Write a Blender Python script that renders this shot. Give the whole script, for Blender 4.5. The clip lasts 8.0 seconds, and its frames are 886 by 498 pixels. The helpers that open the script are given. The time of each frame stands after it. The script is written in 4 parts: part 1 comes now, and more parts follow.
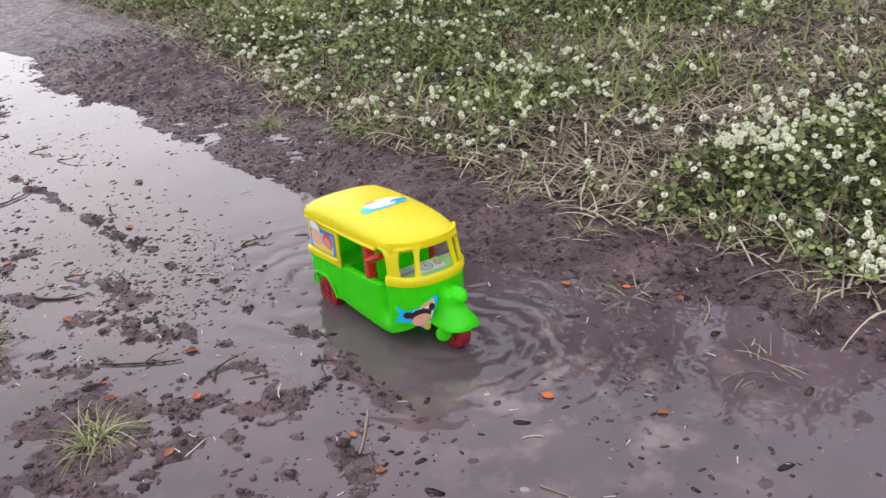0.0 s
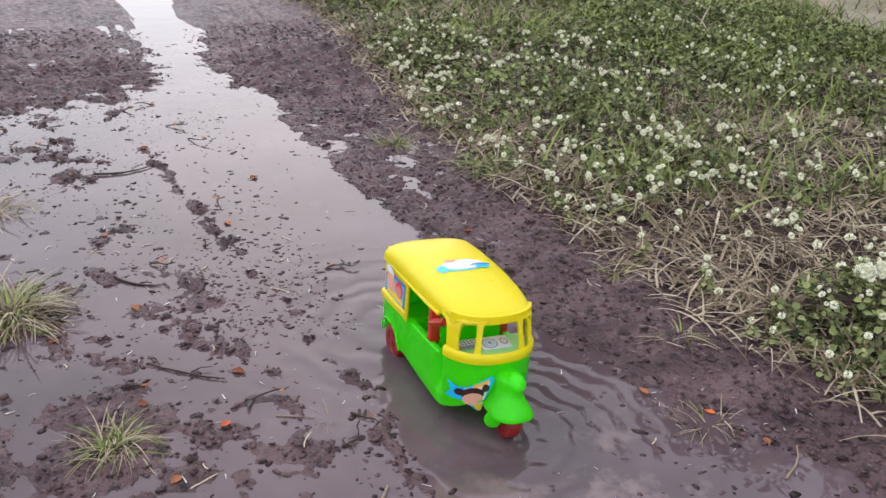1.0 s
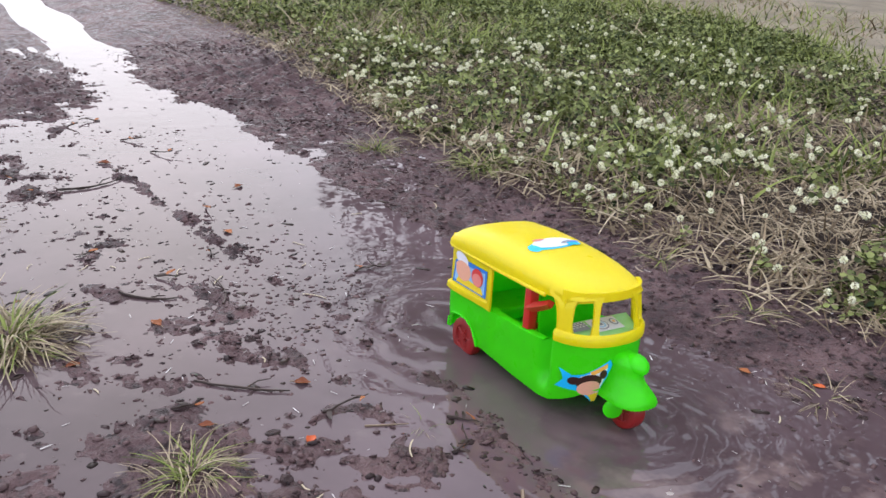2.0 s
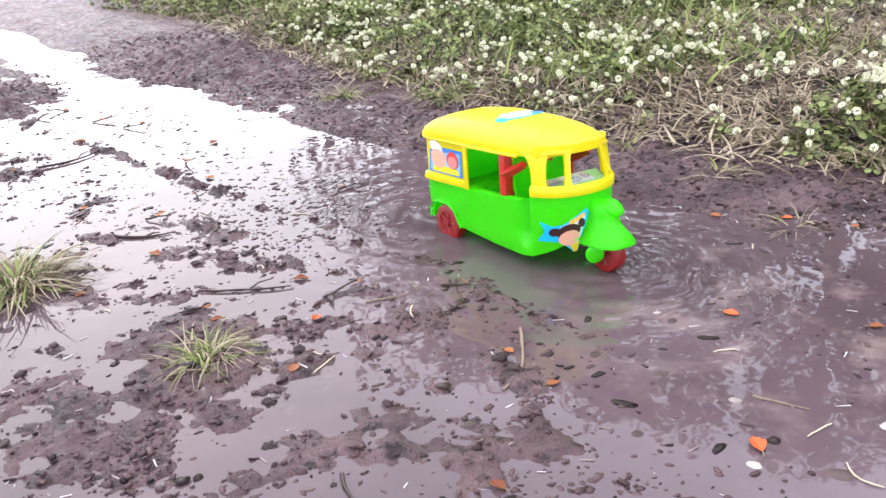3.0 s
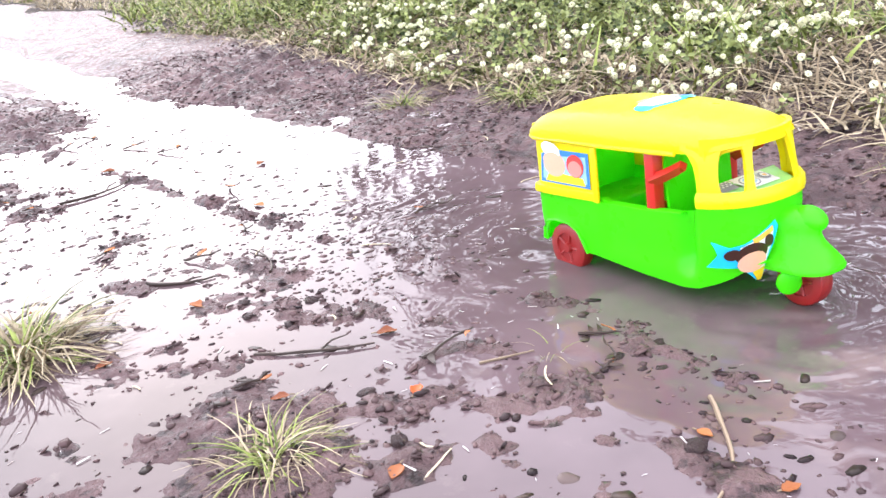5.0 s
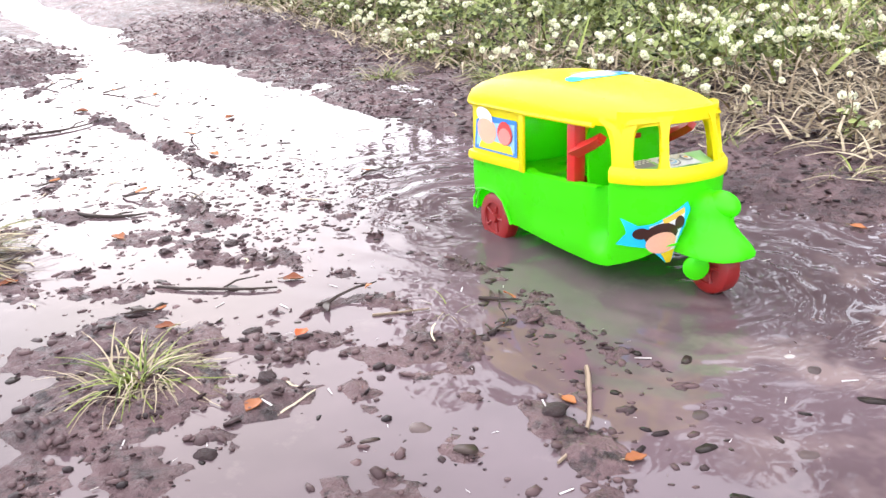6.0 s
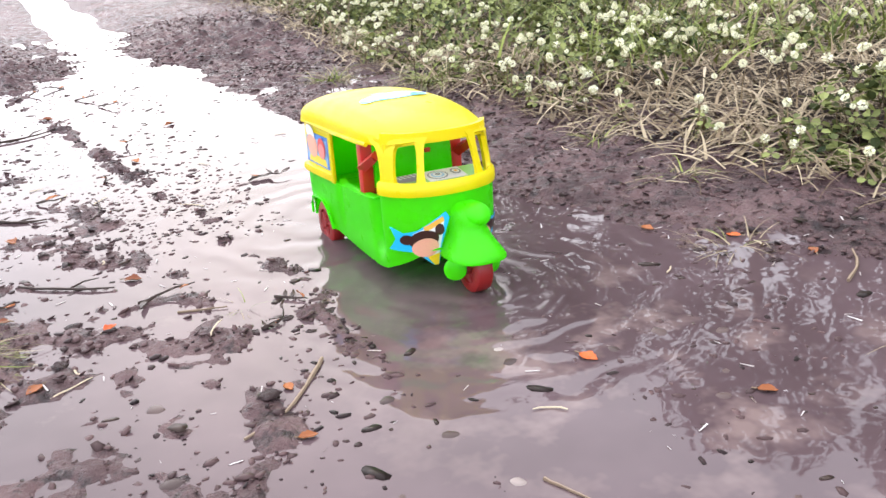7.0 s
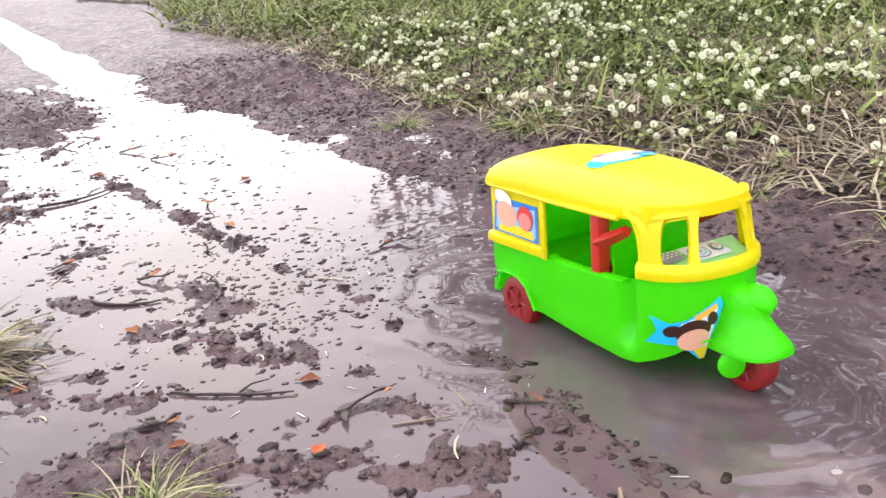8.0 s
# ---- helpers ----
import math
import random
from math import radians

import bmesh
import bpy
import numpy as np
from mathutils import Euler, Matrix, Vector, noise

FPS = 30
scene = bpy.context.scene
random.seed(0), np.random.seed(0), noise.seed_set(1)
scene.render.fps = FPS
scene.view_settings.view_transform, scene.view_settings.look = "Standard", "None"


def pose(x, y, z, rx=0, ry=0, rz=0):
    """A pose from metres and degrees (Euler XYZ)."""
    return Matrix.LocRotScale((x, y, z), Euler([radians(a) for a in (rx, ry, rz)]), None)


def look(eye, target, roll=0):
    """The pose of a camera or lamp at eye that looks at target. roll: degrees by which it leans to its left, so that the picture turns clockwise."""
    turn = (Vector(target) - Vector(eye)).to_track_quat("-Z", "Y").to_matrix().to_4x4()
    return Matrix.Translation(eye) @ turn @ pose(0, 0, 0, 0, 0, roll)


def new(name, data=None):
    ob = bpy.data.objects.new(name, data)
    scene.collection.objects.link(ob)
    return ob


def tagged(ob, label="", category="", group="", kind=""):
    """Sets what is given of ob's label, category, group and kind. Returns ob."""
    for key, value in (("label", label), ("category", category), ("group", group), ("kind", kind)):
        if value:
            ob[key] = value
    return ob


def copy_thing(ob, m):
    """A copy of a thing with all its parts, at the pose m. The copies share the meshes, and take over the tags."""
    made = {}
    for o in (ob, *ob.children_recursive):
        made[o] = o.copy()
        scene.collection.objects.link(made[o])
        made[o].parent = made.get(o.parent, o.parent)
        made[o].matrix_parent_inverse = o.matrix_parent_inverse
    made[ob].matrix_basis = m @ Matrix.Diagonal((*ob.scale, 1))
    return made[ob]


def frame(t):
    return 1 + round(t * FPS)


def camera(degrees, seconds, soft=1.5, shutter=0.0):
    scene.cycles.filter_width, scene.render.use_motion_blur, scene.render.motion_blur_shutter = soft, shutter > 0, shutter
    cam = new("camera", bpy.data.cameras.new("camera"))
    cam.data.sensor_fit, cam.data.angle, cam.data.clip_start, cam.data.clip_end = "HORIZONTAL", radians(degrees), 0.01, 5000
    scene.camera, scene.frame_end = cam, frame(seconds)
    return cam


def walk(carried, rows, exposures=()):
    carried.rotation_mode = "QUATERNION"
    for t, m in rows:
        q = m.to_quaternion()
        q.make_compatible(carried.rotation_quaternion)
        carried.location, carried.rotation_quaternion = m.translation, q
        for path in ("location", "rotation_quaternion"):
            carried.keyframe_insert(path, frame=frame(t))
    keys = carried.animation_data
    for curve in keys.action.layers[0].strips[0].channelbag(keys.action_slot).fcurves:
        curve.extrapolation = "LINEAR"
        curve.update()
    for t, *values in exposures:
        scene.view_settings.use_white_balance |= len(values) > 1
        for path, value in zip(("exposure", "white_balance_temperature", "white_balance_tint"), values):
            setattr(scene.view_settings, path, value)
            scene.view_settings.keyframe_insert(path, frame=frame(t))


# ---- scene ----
cam = camera(52.0, 8.0)
PATH = [
    (0, (1.0525, -0.6133, 0.6974), (-0.0620, 0.1450, 0.0396), -4.81),
    (0.5, (1.0613, -0.3794, 0.7117), (-0.1958, 0.1114, 0.0568), -6.23),
    (1, (0.9989, -0.4771, 0.7217), (-0.2410, 0.0832, 0.0902), 3.29),
    (1.5, (0.8466, -0.6109, 0.6143), (-0.3439, 0.1101, 0.0551), 1.29),
    (1.7, (0.7878, -0.6331, 0.6102), (-0.3805, 0.1187, 0.0446), 3.80),
    (2.8, (0.8729, -0.7268, 0.4846), (-0.3017, 0.0332, -0.0563), -2.69),
    (3, (0.8942, -0.7221, 0.4753), (-0.2631, 0.0444, -0.0932), -4.65),
    (3.5, (1.1889, -0.4678, 0.3770), (-0.0486, 0.1823, -0.1669), -4.85),
    (4, (0.8196, -0.7551, 0.4288), (-0.2862, 0.0917, -0.1280), -1.77),
    (4.2, (0.6773, -0.7632, 0.4236), (-0.4238, 0.1011, -0.1155), -5.72),
    (5.3, (0.6202, -0.5340, 0.3826), (-0.6279, 0.0931, -0.1643), -5.23),
    (5.5, (0.6357, -0.4814, 0.3711), (-0.6411, 0.0831, -0.1775), -1.82),
    (6, (0.6733, -0.5586, 0.3444), (-0.5436, 0.1347, -0.1925), -2.82),
    (6.5, (0.7353, -0.5214, 0.4402), (-0.4315, 0.1752, -0.1948), -2.35),
    (7, (0.8889, -0.3615, 0.3882), (-0.3756, 0.2206, -0.1704), -5.17),
    (7.5, (0.8086, -0.4726, 0.3933), (-0.3978, 0.2355, -0.1482), -5.36),
    (8, (0.6271, -0.5202, 0.4043), (-0.6163, 0.1407, -0.1125), -5.32),
]

# exposure and white balance follow the clip's own camera
EXPOSURES = [(0, -0.18, 6300, 11.5), (1.7, -0.24, 6300, 12), (2.8, 0.40, 6300, 12.5), (3.5, 0.85, 6200, 12.5), (4.2, 1.18, 6400, 12.5),
             (5.5, 0.90, 6400, 12), (6.5, 0.70, 6600, 11), (7.0, 0.50, 6600, 11), (8.0, 0.46, 6600, 11)]
walk(cam, [(t, look(eye, target, roll)) for t, eye, target, roll in PATH], EXPOSURES)

# ---- light: bright overcast sky, veiled sun low behind the toy ----
SUN_AZ, SUN_EL = radians(168), radians(27)
world = bpy.data.worlds.new("sky")
scene.world = world
world.use_nodes = True
wn, wl = world.node_tree.nodes, world.node_tree.links
sky = wn.new("ShaderNodeTexSky")
sky.sky_type = "NISHITA"
sky.sun_disc = False
sky.sun_elevation = SUN_EL
sky.sun_rotation = math.pi / 2 - SUN_AZ
sky.air_density, sky.dust_density, sky.ozone_density = 1.0, 5.0, 0.6
haze = wn.new("ShaderNodeMixRGB")
haze.inputs[0].default_value = 0.86
haze.inputs[2].default_value = (14.6, 15.6, 18.2, 1)
wl.new(sky.outputs[0], haze.inputs[1])
wl.new(haze.outputs[0], wn["Background"].inputs[0])
wn["Background"].inputs[1].default_value = 0.13
sun = new("sun", bpy.data.lights.new("sun", "SUN"))
sun.data.energy, sun.data.angle, sun.data.color = 1.0, radians(100), (1.0, 0.97, 0.92)
sun.matrix_world = look((0, 0, 0), (-math.cos(SUN_AZ) * math.cos(SUN_EL), -math.sin(SUN_AZ) * math.cos(SUN_EL), -math.sin(SUN_EL)))


# ---- materials ----
def ramp(nt, fac, stops):
    r = nt.nodes.new("ShaderNodeValToRGB")
    while len(r.color_ramp.elements) < len(stops):
        r.color_ramp.elements.new(0.5)
    for e, (p, c) in zip(r.color_ramp.elements, stops):
        e.position, e.color = p, (*c, 1)
    nt.links.new(fac, r.inputs[0])
    return r.outputs[0]


def noise_tex(nt, scale, detail=4, rough=0.55, vec=None):
    n = nt.nodes.new("ShaderNodeTexNoise")
    n.inputs["Scale"].default_value, n.inputs["Detail"].default_value, n.inputs["Roughness"].default_value = scale, detail, rough
    if vec is None:
        vec = nt.nodes.new("ShaderNodeTexCoord").outputs["Object"]
    nt.links.new(vec, n.inputs["Vector"])
    return n.outputs["Fac"]


def mixed(nt, fac, a, b, mode="MIX"):
    m = nt.nodes.new("ShaderNodeMixRGB")
    m.blend_type = mode
    for i, v in ((0, fac), (1, a), (2, b)):
        if isinstance(v, (int, float)):
            m.inputs[i].default_value = v
        elif isinstance(v, tuple):
            m.inputs[i].default_value = (*v, 1)
        else:
            nt.links.new(v, m.inputs[i])
    return m.outputs[0]


def material(name, rough=0.5):
    m = bpy.data.materials.new(name)
    m.use_nodes = True
    b = m.node_tree.nodes["Principled BSDF"]
    b.inputs["Roughness"].default_value = rough
    return m, m.node_tree, b


def bump(nt, b, height, strength, dist):
    n = nt.nodes.new("ShaderNodeBump")
    n.inputs["Strength"].default_value, n.inputs["Distance"].default_value = strength, dist
    nt.links.new(height, n.inputs["Height"])
    nt.links.new(n.outputs[0], b.inputs["Normal"])
    return n


def plastic(name, colour, rough=0.32, thin=0.0, dirt=(0.10, 0.07, 0.06)):
    m, nt, b = material(name, rough)
    n1 = noise_tex(nt, 35, 5)
    c = mixed(nt, ramp(nt, n1, [(0.35, (0, 0, 0)), (0.75, (0.12, 0.12, 0.12))]), colour, tuple(v * 0.75 for v in colour))
    n2 = noise_tex(nt, 160, 3, 0.7)
    c = mixed(nt, ramp(nt, n2, [(0.66, (0, 0, 0)), (0.78, (0.25, 0.25, 0.25))]), c, dirt)
    nt.links.new(c, b.inputs["Base Color"])
    nt.links.new(ramp(nt, n1, [(0.3, (rough * 0.8,) * 3), (0.7, (rough * 1.3,) * 3)]), b.inputs["Roughness"])
    bump(nt, b, noise_tex(nt, 220, 2), 0.08, 0.001)
    if thin:
        # thin moulded shell that lets some daylight through
        tr, mx = nt.nodes.new("ShaderNodeBsdfTranslucent"), nt.nodes.new("ShaderNodeMixShader")
        nt.links.new(c, tr.inputs["Color"])
        mx.inputs[0].default_value = thin
        nt.links.new(b.outputs[0], mx.inputs[1])
        nt.links.new(tr.outputs[0], mx.inputs[2])
        nt.links.new(mx.outputs[0], nt.nodes["Material Output"].inputs["Surface"])
    return m


GREEN = plastic("green_plastic", (0.105, 0.93, 0.006), 0.30, 0.55)
YELLOW = plastic("yellow_plastic", (0.96, 0.80, 0.003), 0.33, 0.32)
RED = plastic("red_plastic", (0.55, 0.022, 0.014), 0.32)
DARKRED = plastic("wheel_red_plastic", (0.26, 0.012, 0.010), 0.4)
PALE = plastic("pale_green_plastic", (0.35, 0.72, 0.25), 0.3)


def print_ink(name, colour):
    m, nt, b = material(name, 0.3)
    n = noise_tex(nt, 400, 2)
    nt.links.new(mixed(nt, ramp(nt, n, [(0.4, (0, 0, 0)), (0.7, (0.15, 0.15, 0.15))]), colour, tuple(v * 0.7 for v in colour)), b.inputs["Base Color"])
    return m


INK = {"cyan": print_ink("cyan_print", (0.01, 0.50, 0.85)), "blue": print_ink("blue_print", (0.03, 0.20, 0.60)),
       "skin": print_ink("peach_print", (0.85, 0.42, 0.27)), "brown": print_ink("brown_print", (0.045, 0.015, 0.010)),
       "white": print_ink("white_print", (0.80, 0.80, 0.80)), "red": print_ink("red_print", (0.70, 0.05, 0.04)),
       "orange": print_ink("amber_print", (0.90, 0.45, 0.06)), "yellow": print_ink("yellow_print", (0.92, 0.65, 0.02)),
       "grey": print_ink("grey_print", (0.25, 0.26, 0.30)), "pink": print_ink("pink_print", (0.8, 0.25, 0.2)),
       "lightblue": print_ink("pale_blue_print", (0.30, 0.55, 0.80))}


def mud_material():
    m, nt, b = material("wet_mud", 0.5)
    big = noise_tex(nt, 1.3, 4)
    mid = noise_tex(nt, 9, 6, 0.65)
    fine = noise_tex(nt, 120, 5, 0.7)
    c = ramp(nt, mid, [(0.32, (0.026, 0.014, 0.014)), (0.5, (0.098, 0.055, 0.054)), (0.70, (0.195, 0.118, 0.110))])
    c = mixed(nt, ramp(nt, big, [(0.35, (0, 0, 0)), (0.7, (0.5, 0.5, 0.5))]), c, (0.145, 0.084, 0.080))
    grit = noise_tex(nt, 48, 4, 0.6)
    # pit shade painted into the colour: lows of the bump noises go near black
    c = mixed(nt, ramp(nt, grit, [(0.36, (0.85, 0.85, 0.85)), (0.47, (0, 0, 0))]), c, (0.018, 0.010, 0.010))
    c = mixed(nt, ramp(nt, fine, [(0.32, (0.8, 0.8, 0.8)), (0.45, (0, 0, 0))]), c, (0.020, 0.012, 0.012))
    c = mixed(nt, ramp(nt, fine, [(0.60, (0, 0, 0)), (0.72, (0.6, 0.6, 0.6))]), c, (0.25, 0.175, 0.16))
    nt.links.new(c, b.inputs["Base Color"])
    nt.links.new(ramp(nt, grit, [(0.40, (0.28,) * 3), (0.62, (0.68,) * 3)]), b.inputs["Roughness"])
    b.inputs["Specular IOR Level"].default_value = 0.28
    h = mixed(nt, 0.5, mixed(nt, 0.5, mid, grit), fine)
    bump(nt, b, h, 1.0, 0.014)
    return m


def water_material():
    m, nt, b = material("muddy_water", 0.025)
    big = noise_tex(nt, 2.2, 5, 0.6)
    silt = noise_tex(nt, 14, 6, 0.7)
    c = ramp(nt, big, [(0.35, (0.068, 0.044, 0.045)), (0.7, (0.140, 0.094, 0.098))])
    c = mixed(nt, ramp(nt, silt, [(0.60, (0, 0, 0)), (0.74, (0.45, 0.45, 0.45))]), c, (0.17, 0.125, 0.115))
    pos = nt.nodes.new("ShaderNodeNewGeometry").outputs["Position"]
    off = nt.nodes.new("ShaderNodeVectorMath")
    off.operation = "DISTANCE"
    nt.links.new(pos, off.inputs[0])
    off.inputs[1].default_value = (0.37, 0.06, 0.011)
    spot = mixed(nt, 1.0, ramp(nt, off.outputs["Value"], [(0.08, (1, 1, 1)), (0.30, (0, 0, 0))]), ramp(nt, noise_tex(nt, 11, 4, 0.6), [(0.50, (0, 0, 0)), (0.62, (0.62, 0.62, 0.62))]), "MULTIPLY")
    c = mixed(nt, spot, c, (0.28, 0.20, 0.175))
    nt.links.new(c, b.inputs["Base Color"])
    b.inputs["IOR"].default_value = 1.33
    nt.links.new(ramp(nt, silt, [(0.55, (0.02,) * 3), (0.75, (0.09,) * 3)]), b.inputs["Roughness"])
    geo = nt.nodes.new("ShaderNodeNewGeometry").outputs["Position"]
    # rings that spread from the toy's wheels
    def rings(centre, scale, reach):
        sub = nt.nodes.new("ShaderNodeVectorMath")
        sub.operation = "SUBTRACT"
        nt.links.new(geo, sub.inputs[0])
        sub.inputs[1].default_value = centre
        wave = nt.nodes.new("ShaderNodeTexWave")
        wave.wave_type, wave.rings_direction, wave.wave_profile = "RINGS", "Z", "SIN"
        wave.inputs["Scale"].default_value, wave.inputs["Distortion"].default_value = scale, 4.0
        wave.inputs["Detail"].default_value, wave.inputs["Detail Scale"].default_value = 1.0, 2.5
        nt.links.new(sub.outputs[0], wave.inputs["Vector"])
        ln = nt.nodes.new("ShaderNodeVectorMath")
        ln.operation = "LENGTH"
        nt.links.new(sub.outputs[0], ln.inputs[0])
        rg = nt.nodes.new("ShaderNodeMapRange")
        rg.inputs["From Min"].default_value, rg.inputs["From Max"].default_value = 0.03, reach
        rg.inputs["To Min"].default_value, rg.inputs["To Max"].default_value = 1.0, 0.0
        nt.links.new(ln.outputs["Value"], rg.inputs["Value"])
        mu = nt.nodes.new("ShaderNodeMath")
        mu.operation = "MULTIPLY"
        nt.links.new(wave.outputs["Fac"], mu.inputs[0])
        nt.links.new(rg.outputs[0], mu.inputs[1])
        rg.inputs["To Min"].default_value = 1.8
        return mu.outputs[0]
    add = nt.nodes.new("ShaderNodeMath")
    add.operation = "ADD"
    nt.links.new(rings((0.15, 0.0, 0.0), 9, 0.26), add.inputs[0])
    nt.links.new(rings((-0.16, -0.02, 0.0), 6, 0.34), add.inputs[1])
    add2 = nt.nodes.new("ShaderNodeMath")
    add2.operation = "MULTIPLY_ADD"
    nt.links.new(noise_tex(nt, 17, 2), add2.inputs[0])
    add2.inputs[1].default_value = 0.7
    nt.links.new(add.outputs[0], add2.inputs[2])
    bump(nt, b, add2.outputs[0], 0.38, 0.0018)
    return m


def leafy(name, dark, light, rough=0.55, trans=0.0, spread=0.35):
    m, nt, b = material(name, rough)
    g = nt.nodes.new("ShaderNodeNewGeometry")
    c = ramp(nt, g.outputs["Random Per Island"], [(0.0, dark), (spread, tuple((a + d) / 2 for a, d in zip(dark, light))), (1.0, light)])
    n = noise_tex(nt, 5, 3)
    c = mixed(nt, ramp(nt, n, [(0.35, (0, 0, 0)), (0.7, (0.3, 0.3, 0.3))]), c, dark)
    nt.links.new(c, b.inputs["Base Color"])
    b.inputs["Specular IOR Level"].default_value = 0.16
    return m


MUD, WATER = mud_material(), water_material()
CLOVER = leafy("clover_leaf", (0.012, 0.022, 0.005), (0.33, 0.36, 0.12), spread=0.5)
GRASS = leafy("green_grass", (0.026, 0.045, 0.008), (0.32, 0.36, 0.09))
STRAW = leafy("dry_straw", (0.12, 0.082, 0.046), (0.52, 0.42, 0.27), 0.6)
PALESTRAW = leafy("bleached_straw", (0.30, 0.22, 0.13), (0.62, 0.52, 0.36), 0.6)
FLOWER = leafy("white_flower", (0.62, 0.60, 0.36), (0.90, 0.88, 0.70), 0.7)
STEM = leafy("brown_stem", (0.075, 0.050, 0.030), (0.26, 0.19, 0.11), 0.6)
SPECK = leafy("pale_litter", (0.22, 0.16, 0.13), (0.75, 0.70, 0.66), 0.6)
CLOD = leafy("mud_clod", (0.016, 0.009, 0.009), (0.140, 0.082, 0.077), 0.5)
DEADLEAF = leafy("dead_leaf", (0.16, 0.045, 0.018), (0.42, 0.15, 0.05), 0.5)
ORANGELEAF = leafy("orange_leaf", (0.50, 0.09, 0.025), (0.75, 0.18, 0.05), 0.45)
DARKLEAF = leafy("rotten_leaf", (0.020, 0.014, 0.012), (0.07, 0.045, 0.035), 0.4)
TREELEAF = leafy("tree_leaf", (0.020, 0.026, 0.010), (0.075, 0.085, 0.032), 0.5)
PALESTONE = leafy("pale_stone", (0.30, 0.24, 0.21), (0.50, 0.43, 0.38), 0.5)
DARKSTONE = leafy("dark_stone", (0.035, 0.024, 0.022), (0.12, 0.08, 0.07), 0.4)
BARK = leafy("bark", (0.12, 0.08, 0.05), (0.30, 0.22, 0.15), 0.7)


def sand_material():
    m, nt, b = material("sandy_road", 0.8)
    n = noise_tex(nt, 4, 6, 0.6)
    nt.links.new(ramp(nt, n, [(0.3, (0.20, 0.16, 0.11)), (0.7, (0.38, 0.31, 0.21))]), b.inputs["Base Color"])
    bump(nt, b, noise_tex(nt, 60, 4), 0.4, 0.01)
    return m


def soil_material():
    m, nt, b = material("shade_dark_soil", 0.85)
    n = noise_tex(nt, 24, 6, 0.7)
    # soil colour with the shade of the plant gaps put in, hence so dark
    nt.links.new(ramp(nt, n, [(0.3, (0.012, 0.008, 0.006)), (0.55, (0.035, 0.023, 0.017)), (0.75, (0.095, 0.066, 0.048))]), b.inputs["Base Color"])
    b.inputs["Specular IOR Level"].default_value = 0.2
    bump(nt, b, noise_tex(nt, 70, 5), 0.9, 0.01)
    return m


SAND, SOIL = sand_material(), soil_material()


# ---- mesh helpers ----
def from_arrays(name, verts, faces, mat, smooth=True):
    """A mesh from numpy arrays; all faces have the same number of corners."""
    me = bpy.data.meshes.new(name)
    n, k = faces.shape
    me.vertices.add(len(verts))
    me.vertices.foreach_set("co", np.ascontiguousarray(verts, dtype=np.float32).ravel())
    me.loops.add(n * k)
    me.loops.foreach_set("vertex_index", np.ascontiguousarray(faces, dtype=np.int32).ravel())
    me.polygons.add(n)
    me.polygons.foreach_set("loop_start", np.arange(0, n * k, k, dtype=np.int32))
    me.polygons.foreach_set("use_smooth", np.full(n, smooth, dtype=bool))
    me.update(calc_edges=True)
    me.validate()
    me.materials.append(mat)
    return me


def part(name, bm, mat, parent=None, label="", smooth=True, m=None):
    me = bpy.data.meshes.new(name)
    bmesh.ops.recalc_face_normals(bm, faces=bm.faces)
    bm.to_mesh(me)
    bm.free()
    if smooth:
        me.polygons.foreach_set("use_smooth", [True] * len(me.polygons))
        me.set_sharp_from_angle(angle=radians(40))
    me.materials.append(mat)
    ob = new(name, me)
    if parent:
        ob.parent = parent
    if m is not None:
        ob.matrix_basis = m
    if label:
        tagged(ob, label)
    return ob


def grid_bm(rows, closed=False, bm=None):
    """A skin over rows of points of equal count."""
    bm = bm or bmesh.new()
    vs = [[bm.verts.new(p) for p in r] for r in rows]
    for a, b in zip(vs, vs[1:]):
        n = len(a)
        for i in range(n if closed else n - 1):
            j = (i + 1) % n
            bm.faces.new((a[i], a[j], b[j], b[i]))
    return bm


def thick(bm, t):
    bmesh.ops.recalc_face_normals(bm, faces=bm.faces)
    mid = sum((v.co for v in bm.verts), Vector()) / len(bm.verts)
    if sum(f.normal.dot(f.calc_center_median() - mid) * f.calc_area() for f in bm.faces) < 0:
        bmesh.ops.reverse_faces(bm, faces=bm.faces[:])
    bmesh.ops.solidify(bm, geom=bm.faces[:], thickness=t)
    return bm


def tube_bm(points, radii, sides=8, bm=None, flat=1.0, cap=True):
    """A tapered, bent rod; flat squeezes it in its second axis."""
    pts = [Vector(p) for p in points]
    rows = []
    for i, p in enumerate(pts):
        d = (pts[min(i + 1, len(pts) - 1)] - pts[max(i - 1, 0)]).normalized()
        a = d.cross(Vector((0, 0, 1)) if abs(d.z) < 0.9 else Vector((1, 0, 0))).normalized()
        b = d.cross(a)
        r = radii[i] if isinstance(radii, (list, tuple)) else radii
        rows.append([p + a * (r * math.cos(2 * math.pi * k / sides)) + b * (r * flat * math.sin(2 * math.pi * k / sides)) for k in range(sides)])
    bm = bm or bmesh.new()
    vs = [[bm.verts.new(q) for q in r] for r in rows]
    for a, b in zip(vs, vs[1:]):
        for i in range(sides):
            j = (i + 1) % sides
            bm.faces.new((a[i], a[j], b[j], b[i]))
    if cap:
        bm.faces.new(vs[0][::-1])
        bm.faces.new(vs[-1])
    return bm


